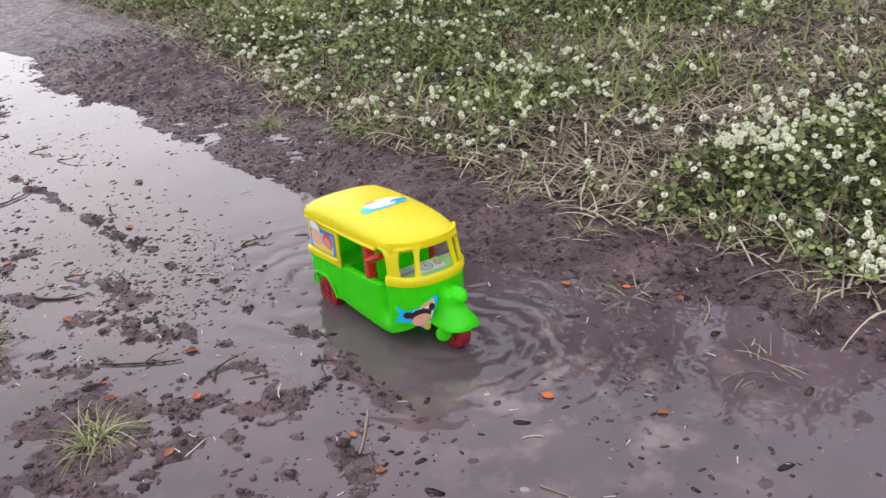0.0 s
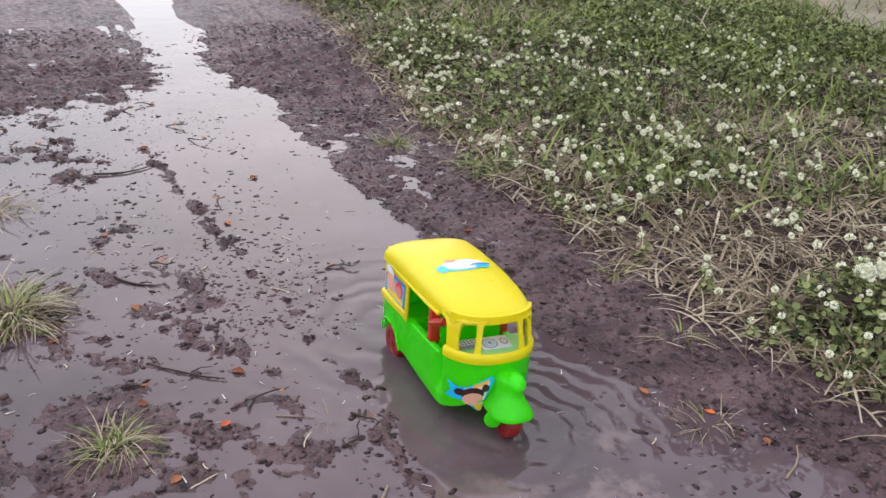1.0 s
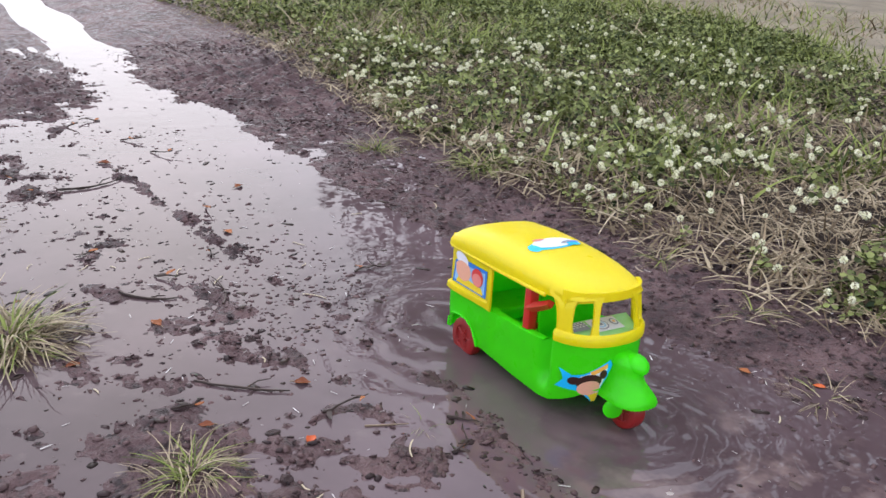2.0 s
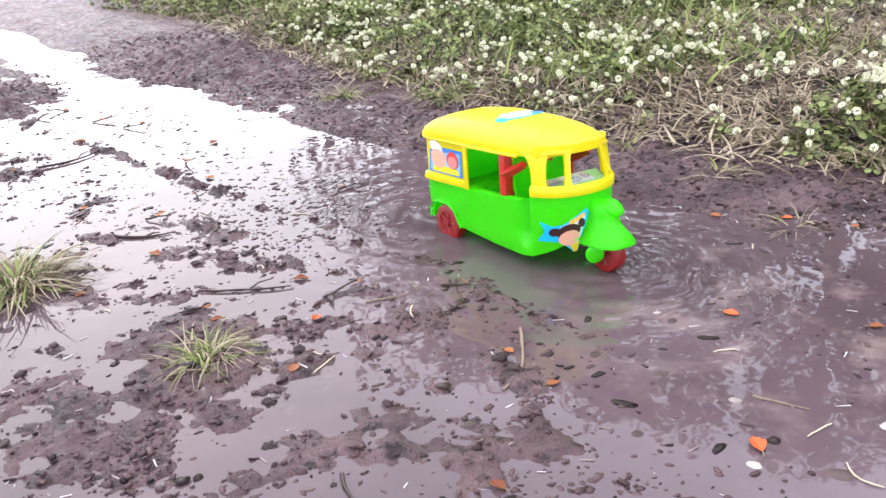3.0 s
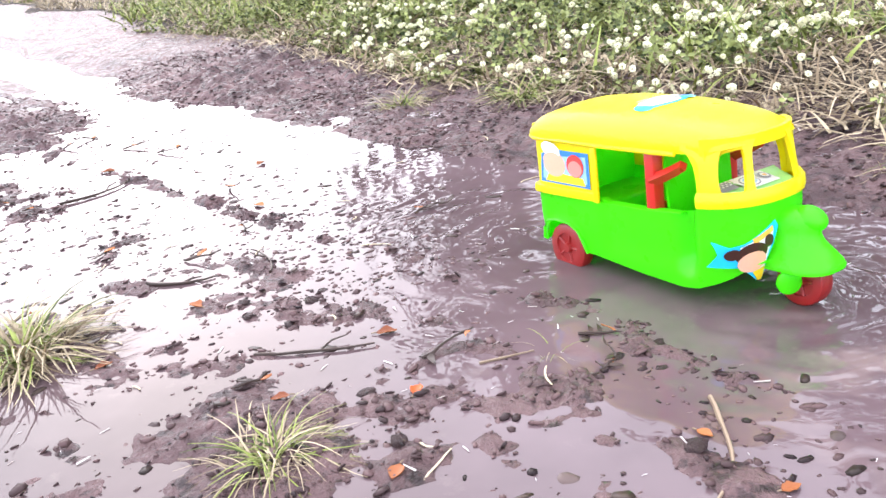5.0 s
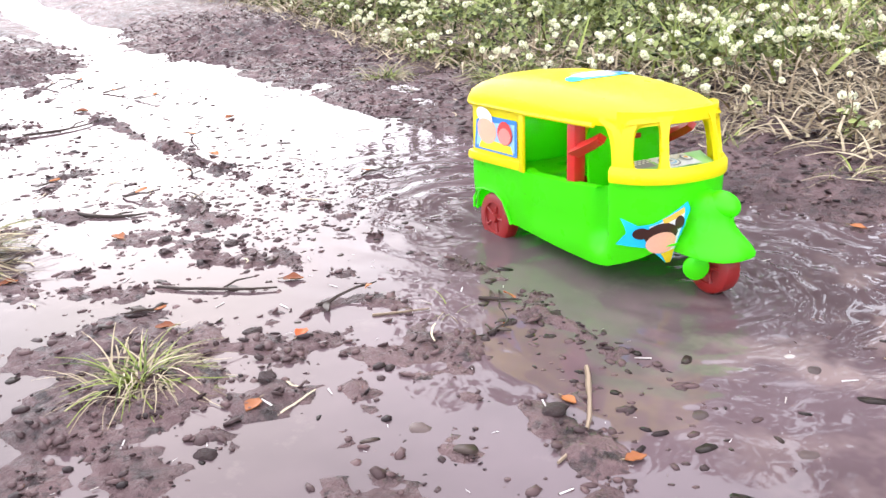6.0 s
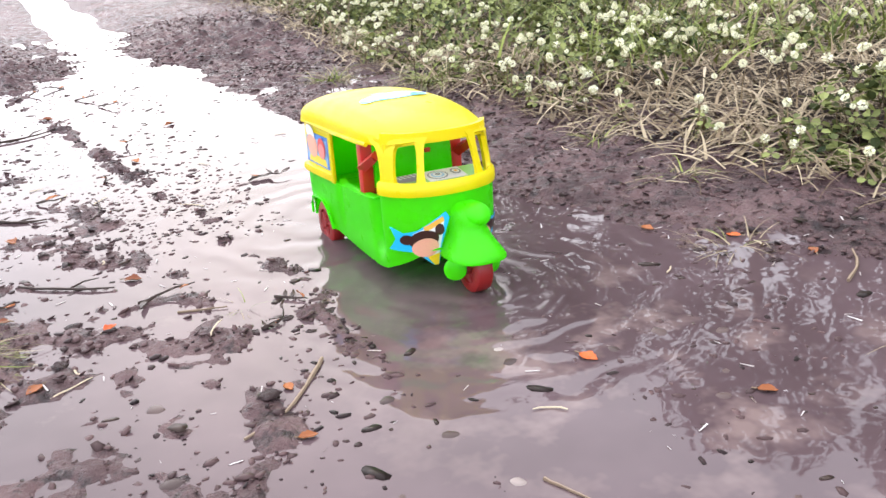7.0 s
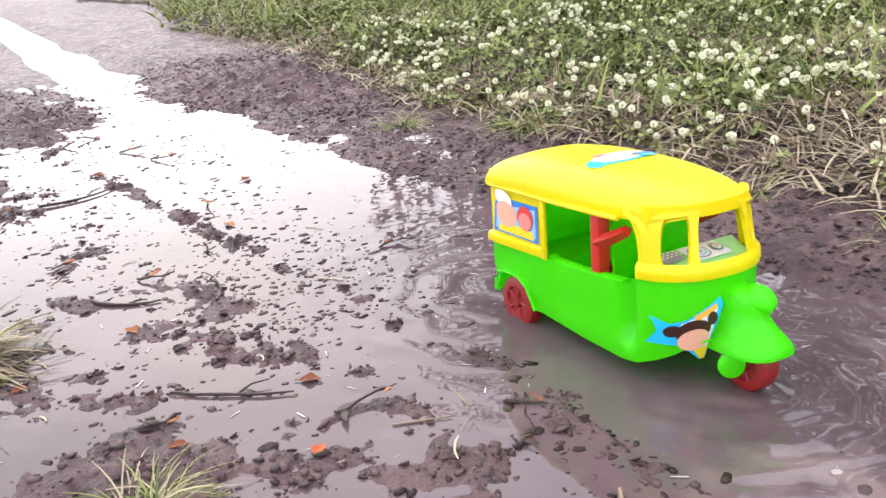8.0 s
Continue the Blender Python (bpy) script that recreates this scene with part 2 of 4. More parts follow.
def box_bm(x0, x1, y0, y1, z0, z1, bev=0.002, bm=None, seg=2):
    bm = bm or bmesh.new()
    r = bmesh.ops.create_cube(bm, size=1)
    for v in r["verts"]:
        v.co = ((x0 + x1) / 2 + v.co.x * (x1 - x0), (y0 + y1) / 2 + v.co.y * (y1 - y0), (z0 + z1) / 2 + v.co.z * (z1 - z0))
    if bev:
        es = list({e for v in r["verts"] for e in v.link_edges})
        bmesh.ops.bevel(bm, geom=es, offset=bev, segments=seg, affect="EDGES", profile=0.5)
    return bm


def fbm(x, y, scale, seed, octaves=4, gain=0.5):
    """Smooth value noise over arrays, about -1 to 1."""
    out, amp, total = np.zeros_like(x), 1.0, 0.0
    for o in range(octaves):
        gx, gy = x * scale + 17.3 * o + seed * 3.1, y * scale - 9.7 * o + seed * 7.7
        ix, iy = np.floor(gx).astype(np.int64), np.floor(gy).astype(np.int64)
        fx, fy = gx - ix, gy - iy
        fx, fy = fx * fx * (3 - 2 * fx), fy * fy * (3 - 2 * fy)

        def h(a, b):
            k = (a * 374761393 + b * 668265263 + seed * 982451653) & 0xFFFFFFFF
            k = ((k ^ (k >> 13)) * 1274126177) & 0xFFFFFFFF
            return ((k ^ (k >> 16)) & 0xFFFF) / 32767.5 - 1
        out += amp * ((h(ix, iy) * (1 - fx) + h(ix + 1, iy) * fx) * (1 - fy) + (h(ix, iy + 1) * (1 - fx) + h(ix + 1, iy + 1) * fx) * fy)
        total += amp
        amp *= gain
        scale *= 2.03
    return out / total


def step(a, b, v):
    t = np.clip((v - a) / (b - a), 0, 1)
    return t * t * (3 - 2 * t)


# ---- ground: one sheet of mud with a flooded wheel rut, a ridge, a side puddle and a grassy bank ----
WATER_Z = 0.011


def verge_edge(x):
    """y of the bank's grassy edge."""
    x = np.asarray(x, dtype=float)
    return 0.49 + 0.10 * fbm(x, x * 0 + 3.3, 1.6, 5, 3) + 0.05 * np.sin(x * 2.3 + 0.6) + 0.02 * np.clip(-x - 1.5, 0, 20)


def height(x, y):
    x, y = np.asarray(x, dtype=float), np.asarray(y, dtype=float)
    wob = 0.03 * fbm(x, y, 2.0, 11, 3) + 0.012 * fbm(x, y, 11, 12, 2)
    right = 0.165 + 0.13 * np.clip(x, -1.0, 0.2) + wob   # rut's right edge
    crest = -0.135 + 0.16 * np.clip(x, -1.3, 0.0) + wob  # thin ridge pressed up along the rut's left side
    fine = step(2.9, 1.9, np.hypot(x + 0.4, y))          # fine relief only where the sheet is finely divided
    clods = fbm(x, y, 26, 3, 4, 0.6) * fine
    lumps = fbm(x, y, 9, 7, 3) * fine
    pits = fbm(x, y, 31, 19, 3, 0.6) * fine
    humps = fbm(x, y, 17, 13, 4, 0.6) * fine
    z = np.full_like(x, 0.002)
    z += 0.003 * lumps + 0.003 * np.clip(clods, -0.5, 1)
    ridge = np.exp(-((y - crest) / (0.030 + 0.012 * step(-0.4, 0.3, x))) ** 2) * (0.55 + 0.45 * step(0.35, 0.0, x))
    z += ridge * (0.0085 + 0.008 * clods + 0.012 * pits + 0.003 * lumps)
    # trodden shallows beyond the ridge: small humps that just break the surface, denser towards the near end
    beyond = step(crest - 0.02, crest - 0.12, y)
    patch = step(-0.1, 0.35, fbm(x, y, 1.7, 15, 2))
    near = beyond * step(-0.42, -0.05, x)
    z += beyond * (1 - near) * (0.0025 + 0.0035 * patch + 0.006 * humps + 0.009 * pits)
    z += near * (0.0074 + 0.0012 * patch + 0.0045 * humps + 0.008 * pits)
    z += 0.004 * np.clip(humps, 0, 1) * step(0.12, 0.4, x) * (1 - beyond)
    track = np.exp(-((y + 0.10) / 0.11) ** 2)              # the flooded track narrows far back
    far_left = np.maximum(step(-0.95, -1.25, y - 0.1 * np.clip(x, -2.0, 0.2)), step(-1.30, -1.75, x + 0.3 * wob / 0.03 * 0.4) * (1 - 0.8 * track))
    z += far_left * (0.014 + 0.012 * clods + 0.006 * fbm(x, y, 4.0, 29, 3))
    bank = step(right - 0.02, right + 0.09, y)
    z += bank * (0.014 + 0.007 * clods + 0.006 * lumps)
    ve = verge_edge(x)
    z += step(ve - 0.12, ve + 0.10, y) * (0.022 + 0.012 * lumps)
    # low mounds round the roots of the tufts
    z += 0.010 * np.exp(-(((x + 0.36) / 0.08) ** 2 + ((y + 0.58) / 0.07) ** 2)) * (1 + 0.5 * clods)
    z += 0.009 * np.exp(-(((x - 0.02) / 0.08) ** 2 + ((y + 0.46) / 0.07) ** 2)) * (1 + 0.5 * clods)
    # hollow in the bank that holds a small pool
    z -= 0.024 * np.exp(-(((x - 0.46) / 0.22) ** 2 + ((y - 0.28) / 0.08) ** 2))
    # the ground under the toy is firm
    z = np.where((np.abs(x - 0.03) < 0.17) & (np.abs(y) < 0.10), np.minimum(z, 0.004), z)
    far = step(6.0, 14.0, np.hypot(x, y))
    z = z * (1 - far) + far * (0.05 + 0.10 * fbm(x, y, 0.15, 31, 3))
    return z


def spaced(a, b, fine, reach):
    """Even steps from a to b, then ever wider ones out to reach."""
    mid = np.arange(a, b + fine / 2, fine)
    out, d, s = [], 0.0, fine
    while d < reach:
        s *= 1.22
        d += s
        out.append(d)
    out = np.array(out)
    return np.concatenate(((a - out)[::-1], mid, mid[-1] + out))


gx, gy = spaced(-1.9, 0.85, 0.0055, 900), spaced(-0.85, 0.62, 0.0055, 900)
X, Y = np.meshgrid(gx, gy)
gv = np.stack((X.ravel(), Y.ravel(), height(X.ravel(), Y.ravel())), 1)
idx = np.arange(len(gx) * len(gy)).reshape(len(gy), len(gx))
gf = np.stack((idx[:-1, :-1].ravel(), idx[:-1, 1:].ravel(), idx[1:, 1:].ravel(), idx[1:, :-1].ravel()), 1)
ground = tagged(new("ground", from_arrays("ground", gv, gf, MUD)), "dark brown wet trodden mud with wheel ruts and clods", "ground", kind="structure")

# standing water, level, showing wherever the mud lies lower
wx, wy = np.linspace(-12, 1.6, 137), np.linspace(-2.2, 0.75, 31)
X, Y = np.meshgrid(wx, wy)
wv = np.stack((X.ravel(), Y.ravel(), np.full(X.size, WATER_Z)), 1)
idx = np.arange(X.size).reshape(X.shape)
wf = np.stack((idx[:-1, :-1].ravel(), idx[:-1, 1:].ravel(), idx[1:, 1:].ravel(), idx[1:, :-1].ravel()), 1)
tagged(new("water", from_arrays("water", wv, wf, WATER)), "shallow muddy puddle water mirroring the pale sky", "puddle", kind="structure")

# soil sheet under the bank's plants, darkened to paint the shade between them
bx, by = np.linspace(-14, 10, 801), np.linspace(0, 1, 41)
X, Y = np.meshgrid(bx, by)
b0 = verge_edge(X.ravel()).reshape(X.shape) + 0.02 + 0.03 * fbm(X, X * 0, 7, 43, 3)
BY = b0 * (1 - Y) + 2.45 * Y
bz = height(X, BY) + 0.006 * step(0.0, 0.06, Y) - 0.004 * step(0.05, 0.0, Y)
bvv = np.stack((X.ravel(), BY.ravel(), bz.ravel()), 1)
idx = np.arange(X.size).reshape(X.shape)
bff = np.stack((idx[:-1, :-1].ravel(), idx[:-1, 1:].ravel(), idx[1:, 1:].ravel(), idx[1:, :-1].ravel()), 1)
tagged(new("bank_shade_soil", from_arrays("bank_shade_soil", bvv, bff, SOIL)), "crumbly soil darkened with painted shade under the bank's plants", "soil", kind="structure")

# sandy road beyond the bank
rx, ry = np.linspace(-30, 30, 121), np.linspace(0, 1, 9)
X, Y = np.meshgrid(rx, ry)
edge0 = 2.30 + 0.18 * fbm(X, X * 0, 0.9, 41, 3)
edge1 = 4.6 + 0.3 * fbm(X, X * 0 + 9, 0.5, 42, 3)
RY = edge0 * (1 - Y) + edge1 * Y
rv = np.stack((X.ravel(), RY.ravel(), (np.maximum(height(X, RY), 0.04) + 0.012).ravel()), 1)
idx = np.arange(X.size).reshape(X.shape)
rf = np.stack((idx[:-1, :-1].ravel(), idx[:-1, 1:].ravel(), idx[1:, 1:].ravel(), idx[1:, :-1].ravel()), 1)
tagged(new("road", from_arrays("road", rv, rf, SAND)), "pale sandy track beyond the grassy bank", "road", kind="structure")


# ---- the toy three-wheeler ----
def bez(p, q, t):
    return p + (q - p) * t


def interp(x, pts):
    for (a, va), (b, vb) in zip(pts, pts[1:]):
        if x <= b:
            return va + (vb - va) * max(0.0, (x - a) / (b - a))
    return pts[-1][1]


HALF_W = 0.064


def outline(s, z):
    """Body plan: s from 0 (rear middle) over 1 (rear corner), 2 (start of the cowl) to 3 (nose), on the right side."""
    low = interp(z, [(0.010, 1.0), (0.030, 0.55), (0.062, 0.06), (0.10, 0.0), (0.152, 0.0)])
    lean = interp(z, [(0.10, 0.0), (0.155, 1.0)])
    w = HALF_W - 0.007 * low - 0.004 * lean
    if s <= 1:
        a = s * math.pi / 2
        e = 0.35
        return (-0.132 + 0.020 - 0.020 * math.cos(a) ** e if s > 0.0 else -0.132, -w * math.sin(a) ** 0.8 if s > 0 else 0.0)
    if s <= 2:
        return (bez(-0.112, 0.080, s - 1), -w)
    a = (s - 2) * math.pi / 2
    reach = 0.060 - 0.020 * low - 0.012 * lean
    return (0.080 + reach * math.sin(a) ** 0.9, -w * max(0.0, math.cos(a)) ** 0.85)


def cowl_s(y, z=0.1):
    """s on the cowl where the outline is at this y (right side, y < 0)."""
    lo, hi = 2.0, 3.0
    for _ in range(40):
        m = (lo + hi) / 2
        if outline(m, z)[1] < y:
            lo = m
        else:
            hi = m
    return lo


def wall_bottom(x):
    """Lower edge of the green body along its length, with the wheel arch."""
    if x < -0.122:
        return 0.031
    if x < -0.056:
        u = (x + 0.089) / 0.033
        return 0.031 + 0.027 * max(0.0, 1 - abs(u) ** 2.6) ** 0.5
    return interp(x, [(-0.056, 0.029), (-0.045, 0.027), (0.02, 0.0205), (0.07, 0.0180), (0.095, 0.0205), (0.115, 0.0270), (0.125, 0.032), (0.14, 0.045)])


def wall_top(x):
    return interp(x, [(-0.13, 0.090), (-0.030, 0.089), (-0.024, 0.086), (0.03, 0.087), (0.088, 0.091), (0.096, 0.099), (0.15, 0.101)])


S_ROW = [0.0, 0.15, 0.3, 0.45, 0.6, 0.75, 0.9, 1.0] + [1 + i / 44 for i in range(1, 45)] + [2 + i / 22 for i in range(1, 23)]


def mirrored(row):
    return row + [Vector((p[0], -p[1], p[2])) for p in row[-2::-1]]


def mirrored_rear(row):
    return [Vector((p[0], -p[1], p[2])) for p in row[:0:-1]] + row


def body_point(s, f):
    x0, _ = outline(s, 0.06)
    zb, zt = wall_bottom(x0), wall_top(x0)
    z = zb + (zt - zb) * f
    x, y = outline(s, z)
    # step recess between door sill and cowl, wheel-arch lip
    dent = math.exp(-((x0 - 0.080) / 0.0095) ** 2) * interp(z, [(0.03, 0), (0.045, 1), (0.094, 1), (0.10, 0.3)])
    y += 0.016 * dent
    if -0.03 < x0 < 0.076:
        y += 0.0035 * interp(z, [(0.03, 0), (0.05, 1), (0.08, 1)]) * interp(x0, [(-0.03, 0), (-0.02, 1), (0.06, 1), (0.076, 0.5)])
    lip = math.exp(-((z - zb) / 0.004) ** 2) if -0.125 < x0 < -0.05 else 0
    y -= 0.0018 * lip
    return Vector((x, y, z))


toy = new("toy_auto_rickshaw")
TOY_POSE = pose(0, 0, 0.003, -2.5, 0, 0) @ pose(0, 0, 0, 0, -3.0, 0)
toy.matrix_basis = TOY_POSE
tagged(toy, "green and yellow plastic toy auto rickshaw standing in a puddle", "toy vehicle")

rows = [mirrored([body_point(s, f) for s in S_ROW]) for f in (0, 0.04, 0.12, 0.22, 0.34, 0.46, 0.58, 0.7, 0.82, 0.92, 0.97, 1.0)]
body = part("body", thick(grid_bm(rows), 0.0022), GREEN, toy, "bright green plastic lower body")

# floor pan and door-sill ledge inside the body
bm = bmesh.new()
pan = [bm.verts.new((p.x * 0.985, p.y * 0.96, 0.045 if p.x > -0.05 else 0.060)) for p in rows[4]]
bm.faces.new(pan)
part("floor_pan", thick(bm, 0.002), GREEN, body)
for side in (-1, 1):
    rowsl = []
    for k in range(13):
        x = -0.030 + 0.105 * k / 12
        z = wall_top(x)
        y = side * (HALF_W - 0.004)
        rowsl.append([Vector((x, y, z)), Vector((x, y - side * 0.002, z + 0.0015)), Vector((x, y - side * 0.009, z + 0.0012)), Vector((x, y - side * 0.010, z - 0.002))])
    part("sill", thick(grid_bm(rowsl), 0.0015), GREEN, body)

# rolled lower rim over the mudguard and bumper flap
for side in (-1, 1):
    pts = [(-0.1205, side * 0.0645, 0.034), (-0.119, side * 0.065, 0.046), (-0.112, side * 0.0655, 0.0555), (-0.10, side * 0.0655, 0.0585), (-0.078, side * 0.0655, 0.058), (-0.064, side * 0.0655, 0.051), (-0.057, side * 0.0645, 0.038), (-0.053, side * 0.0635, 0.028)]
    part("mudguard_rim", tube_bm(pts, 0.0016, 6), GREEN, body)

# yellow upper body: rear quarter with belt strip
rows, side_rows = [], []
RS = [0.0, 0.15, 0.3, 0.45, 0.6, 0.75, 0.9, 1.0] + [1 + i / 16 * 0.4271 for i in range(1, 17)]
for z in (0.0885, 0.092, 0.10, 0.115, 0.13, 0.142, 0.150):
    r = [Vector((*outline(s, min(z, 0.10)), z)) + Vector((0.0012, 0, 0)) * (z > 0.09) for s in RS]
    if z < 0.12:
        rows.append(mirrored_rear(r))
    if z > 0.11:
        side_rows.append(r[5:])
bm = grid_bm(rows)
grid_bm(side_rows, bm=bm)
grid_bm([[Vector((p.x, -p.y, p.z)) for p in r] for r in side_rows], bm=bm)
bmesh.ops.remove_doubles(bm, verts=bm.verts[:], dist=1e-5)
upper = part("rear_cabin", thick(bm, 0.002), YELLOW, toy, "yellow plastic rear cabin panel with open rear window")
belt_rows = []
for off, z in ((0.0, 0.087), (0.0045, 0.0875), (0.0055, 0.0905), (0.0045, 0.0955), (0.0, 0.097)):
    r = []
    for s in RS:
        x, y = outline(s, 0.09)
        k = interp(s, [(0, 1), (1.1, 1), (1.4271, 0.35)])
        nrm = Vector((-1 if s < 0.5 else (-0.6 if s < 1 else 0), -1 if s > 0.3 else -s, 0))
        nrm.normalize()
        r.append(Vector((x, y, z)) + nrm * off * k)
    belt_rows.append(mirrored_rear(r))
part("belt_strip", thick(grid_bm(belt_rows), 0.001), YELLOW, upper)
# door-post frame at the rear cabin's front edge
for side in (-1, 1):
    part("door_post", box_bm(-0.0345, -0.027, side * 0.0648 - 0.0017, side * 0.0648 + 0.0017, 0.0865, 0.149, 0.0012), YELLOW, upper)

# roof
def roof_front(v):
    return 0.1275 - 0.032 * abs(v) ** 2.2


def roof_point(u, v):
    """u from rear 0 to front 1, v across -1 to 1; a crowned shell with rolled edges."""
    x = bez(-0.1345, roof_front(v), u)
    w = 0.0672 * interp(u, [(0, 0.90), (0.02, 0.95), (0.05, 0.985), (0.1, 1.0), (0.6, 0.985), (0.8, 0.95), (0.93, 0.885), (1, 0.825)])
    top = interp(u, [(0, 0.156), (0.015, 0.163), (0.05, 0.170), (0.12, 0.1755), (0.3, 0.1795), (0.5, 0.1795), (0.65, 0.1775), (0.78, 0.1735), (0.88, 0.1685), (0.95, 0.1625), (0.985, 0.1575), (1, 0.1525)])
    edge = interp(u, [(0, 0.1465), (0.4, 0.1455), (0.8, 0.1455), (1, 0.1460)])
    a = v * math.pi / 2
    sy, cz = math.copysign(abs(math.sin(a)) ** 0.72, v), math.cos(a) ** 0.60
    z = edge + (top - edge) * cz
    # shallow pressed ribs along the crown's shoulders
    z += 0.0007 * math.exp(-((abs(v) - 0.50) / 0.035) ** 2) * step(0.03, 0.1, u) * step(0.95, 0.8, u)
    return Vector((x, w * sy, z))


def roof_z(x, y):
    """Height of the roof's skin over a place of the plan."""
    lo, hi = -1.0, 1.0
    for _ in range(40):
        v = (lo + hi) / 2
        u = (x + 0.1345) / (roof_front(v) + 0.1345)
        if roof_point(u, v).y < y:
            lo = v
        else:
            hi = v
    return roof_point((x + 0.1345) / (roof_front(v) + 0.1345), v).z


US = [0, 0.008, 0.015, 0.03, 0.05, 0.08, 0.12, 0.17, 0.23, 0.3, 0.38, 0.46, 0.54, 0.62, 0.69, 0.75, 0.8, 0.84, 0.88, 0.92, 0.96, 0.985, 1]
VS = [math.sin((i / 40 - 0.5) * math.pi) * 0.35 + (i / 40 * 2 - 1) * 0.65 for i in range(41)]
rows = [[roof_point(u, v) for v in VS] for u in US]
bm = grid_bm(rows)
roof = part("roof", thick(bm, 0.0025), YELLOW, toy, "glossy yellow plastic roof with rounded edges")
# rear upper wall closing under the roof
part("rear_window_frame", box_bm(-0.1335, -0.1295, -0.058, 0.060, 0.1475, 0.1595, 0.002), YELLOW, roof)
# roof side skirts over the door openings
for side in (-1, 1):
    pts = [(-0.132, side * 0.0605, 0.147), (-0.122, side * 0.0650, 0.1462), (-0.03, side * 0.0660, 0.1458), (0.05, side * 0.0650, 0.146), (0.075, side * 0.0635, 0.1462)]
    part("rain_gutter", tube_bm(pts, 0.0024, 8), YELLOW, roof)


def cowl(y, z, out=0.0):
    """A place on the cowl or windscreen surface at this y, pushed out a little."""
    sgn = -1 if y <= 0 else 1
    s = cowl_s(-abs(y), z)
    x, yy = outline(s, z)
    x2, y2 = outline(min(3.0, s + 0.01), z)
    d = Vector((x2 - x, y2 - yy, 0))
    n = Vector((-d.y, d.x, 0)).normalized() if d.length > 1e-7 else Vector((1, 0, 0))
    n = Vector((abs(n.x), -abs(n.y), 0))
    return Vector((x, sgn * abs(yy), z)) + Vector((n.x, sgn * abs(n.y), 0)) * out


# windscreen frame: lower band, two posts, corner pillars, header
rws = []
for off, z in ((-0.001, 0.099), (0.0022, 0.0995), (0.003, 0.103), (0.0026, 0.110), (0.0, 0.1135), (-0.003, 0.1125), (-0.003, 0.100)):
    ss = [2.16 + 0.84 * i / 30 for i in range(31)]
    rws.append(mirrored([Vector((*outline(q, 0.10), z)) + (cowl(outline(q, 0.10)[1], 0.10, off) - cowl(outline(q, 0.10)[1], 0.10)) for q in ss]))
band = part("windscreen_frame", grid_bm(rws), YELLOW, toy, "yellow plastic windscreen surround with three open panes")


def post(y0, y1, wid0, wid1, deep, name):
    rws = []
    for k in range(9):
        f = k / 8
        z = bez(0.108, 0.156, f)
        y = bez(y0, y1, f)
        w = bez(wid0, wid1, f) * (1 + 0.7 * abs(2 * f - 1) ** 4 + 0.9 * f ** 8)
        a, b = cowl(max(-HALF_W + 0.001, y - w / 2), z, 0.001), cowl(y + w / 2, z, 0.001)
        n = ((a + b) / 2 - cowl((a.y + b.y) / 2, z, -deep)).normalized()
        back = Vector((n.x, n.y, 0)) * deep
        m = (a + b) / 2 + Vector((n.x, n.y, 0)) * 0.0006
        rws.append([a - back, a, m, b, b - back])
    bm = grid_bm(rws, closed=True)
    return part(name, bm, YELLOW, band)


for sgn in (-1, 1):
    p = post(-0.0325, -0.0270, 0.0065, 0.006, 0.004, "post")
    q = post(-0.0570, -0.0535, 0.006, 0.009, 0.005, "pillar")
    if sgn == 1:
        for ob in (p, q):
            for v in ob.data.vertices:
                v.co.y = -v.co.y
            ob.data.flip_normals()
# header under the roof's front edge
rws = []
for i in range(31):
    y = -0.057 + 0.114 * i / 30
    c = cowl(y, 0.154, 0.0008)
    d = cowl(y, 0.154, -0.004)
    lift = 0.0065 * (abs(y) / 0.057) ** 5
    rws.append([Vector((c.x, c.y, 0.1490 - lift)), Vector((c.x, c.y, 0.160)), Vector((d.x, d.y, 0.160)), Vector((d.x, d.y, 0.1490 - lift))])
part("header", grid_bm(rws, closed=True), YELLOW, band)
# broad pillar behind the windscreen corner, facing the door opening
for side in (-1, 1):
    rws = []
    for k in range(9):
        f = k / 8
        z = bez(0.097, 0.150, f)
        y = side * bez(0.0600, 0.0580, f)
        x0, x1 = bez(0.0965, 0.0930, f) - 0.014 * f ** 5, 0.1035 + 0.002 * (1 - f)
        rws.append([Vector((x0, y, z)), Vector((x1, y - side * 0.0015, z)), Vector((x1, y - side * 0.005, z)), Vector((x0, y - side * 0.0045, z))])
    part("door_pillar", grid_bm(rws, closed=True), YELLOW, band)

# dashboard behind the windscreen
bm = bmesh.new()
top = [Vector((*outline(2.22 + 0.78 * i / 16, 0.10), 0)) for i in range(17)]
fr = mirrored([Vector((p.x - 0.003, p.y * 0.95, 0.1035)) for p in top])
bk = [Vector((0.090, p.y * 0.9, 0.112)) for p in fr]
dashboard = part("dashboard", thick(grid_bm([fr, [bez(a, b, 0.5) for a, b in zip(fr, bk)], bk]), 0.002), PALE, toy, "pale green dashboard shelf")
DASH = lambda u, v, lift: Vector((u, v, 0.1035 + 0.0085 * max(0.0, (0.134 - u) / 0.044) + 0.0012 + lift))

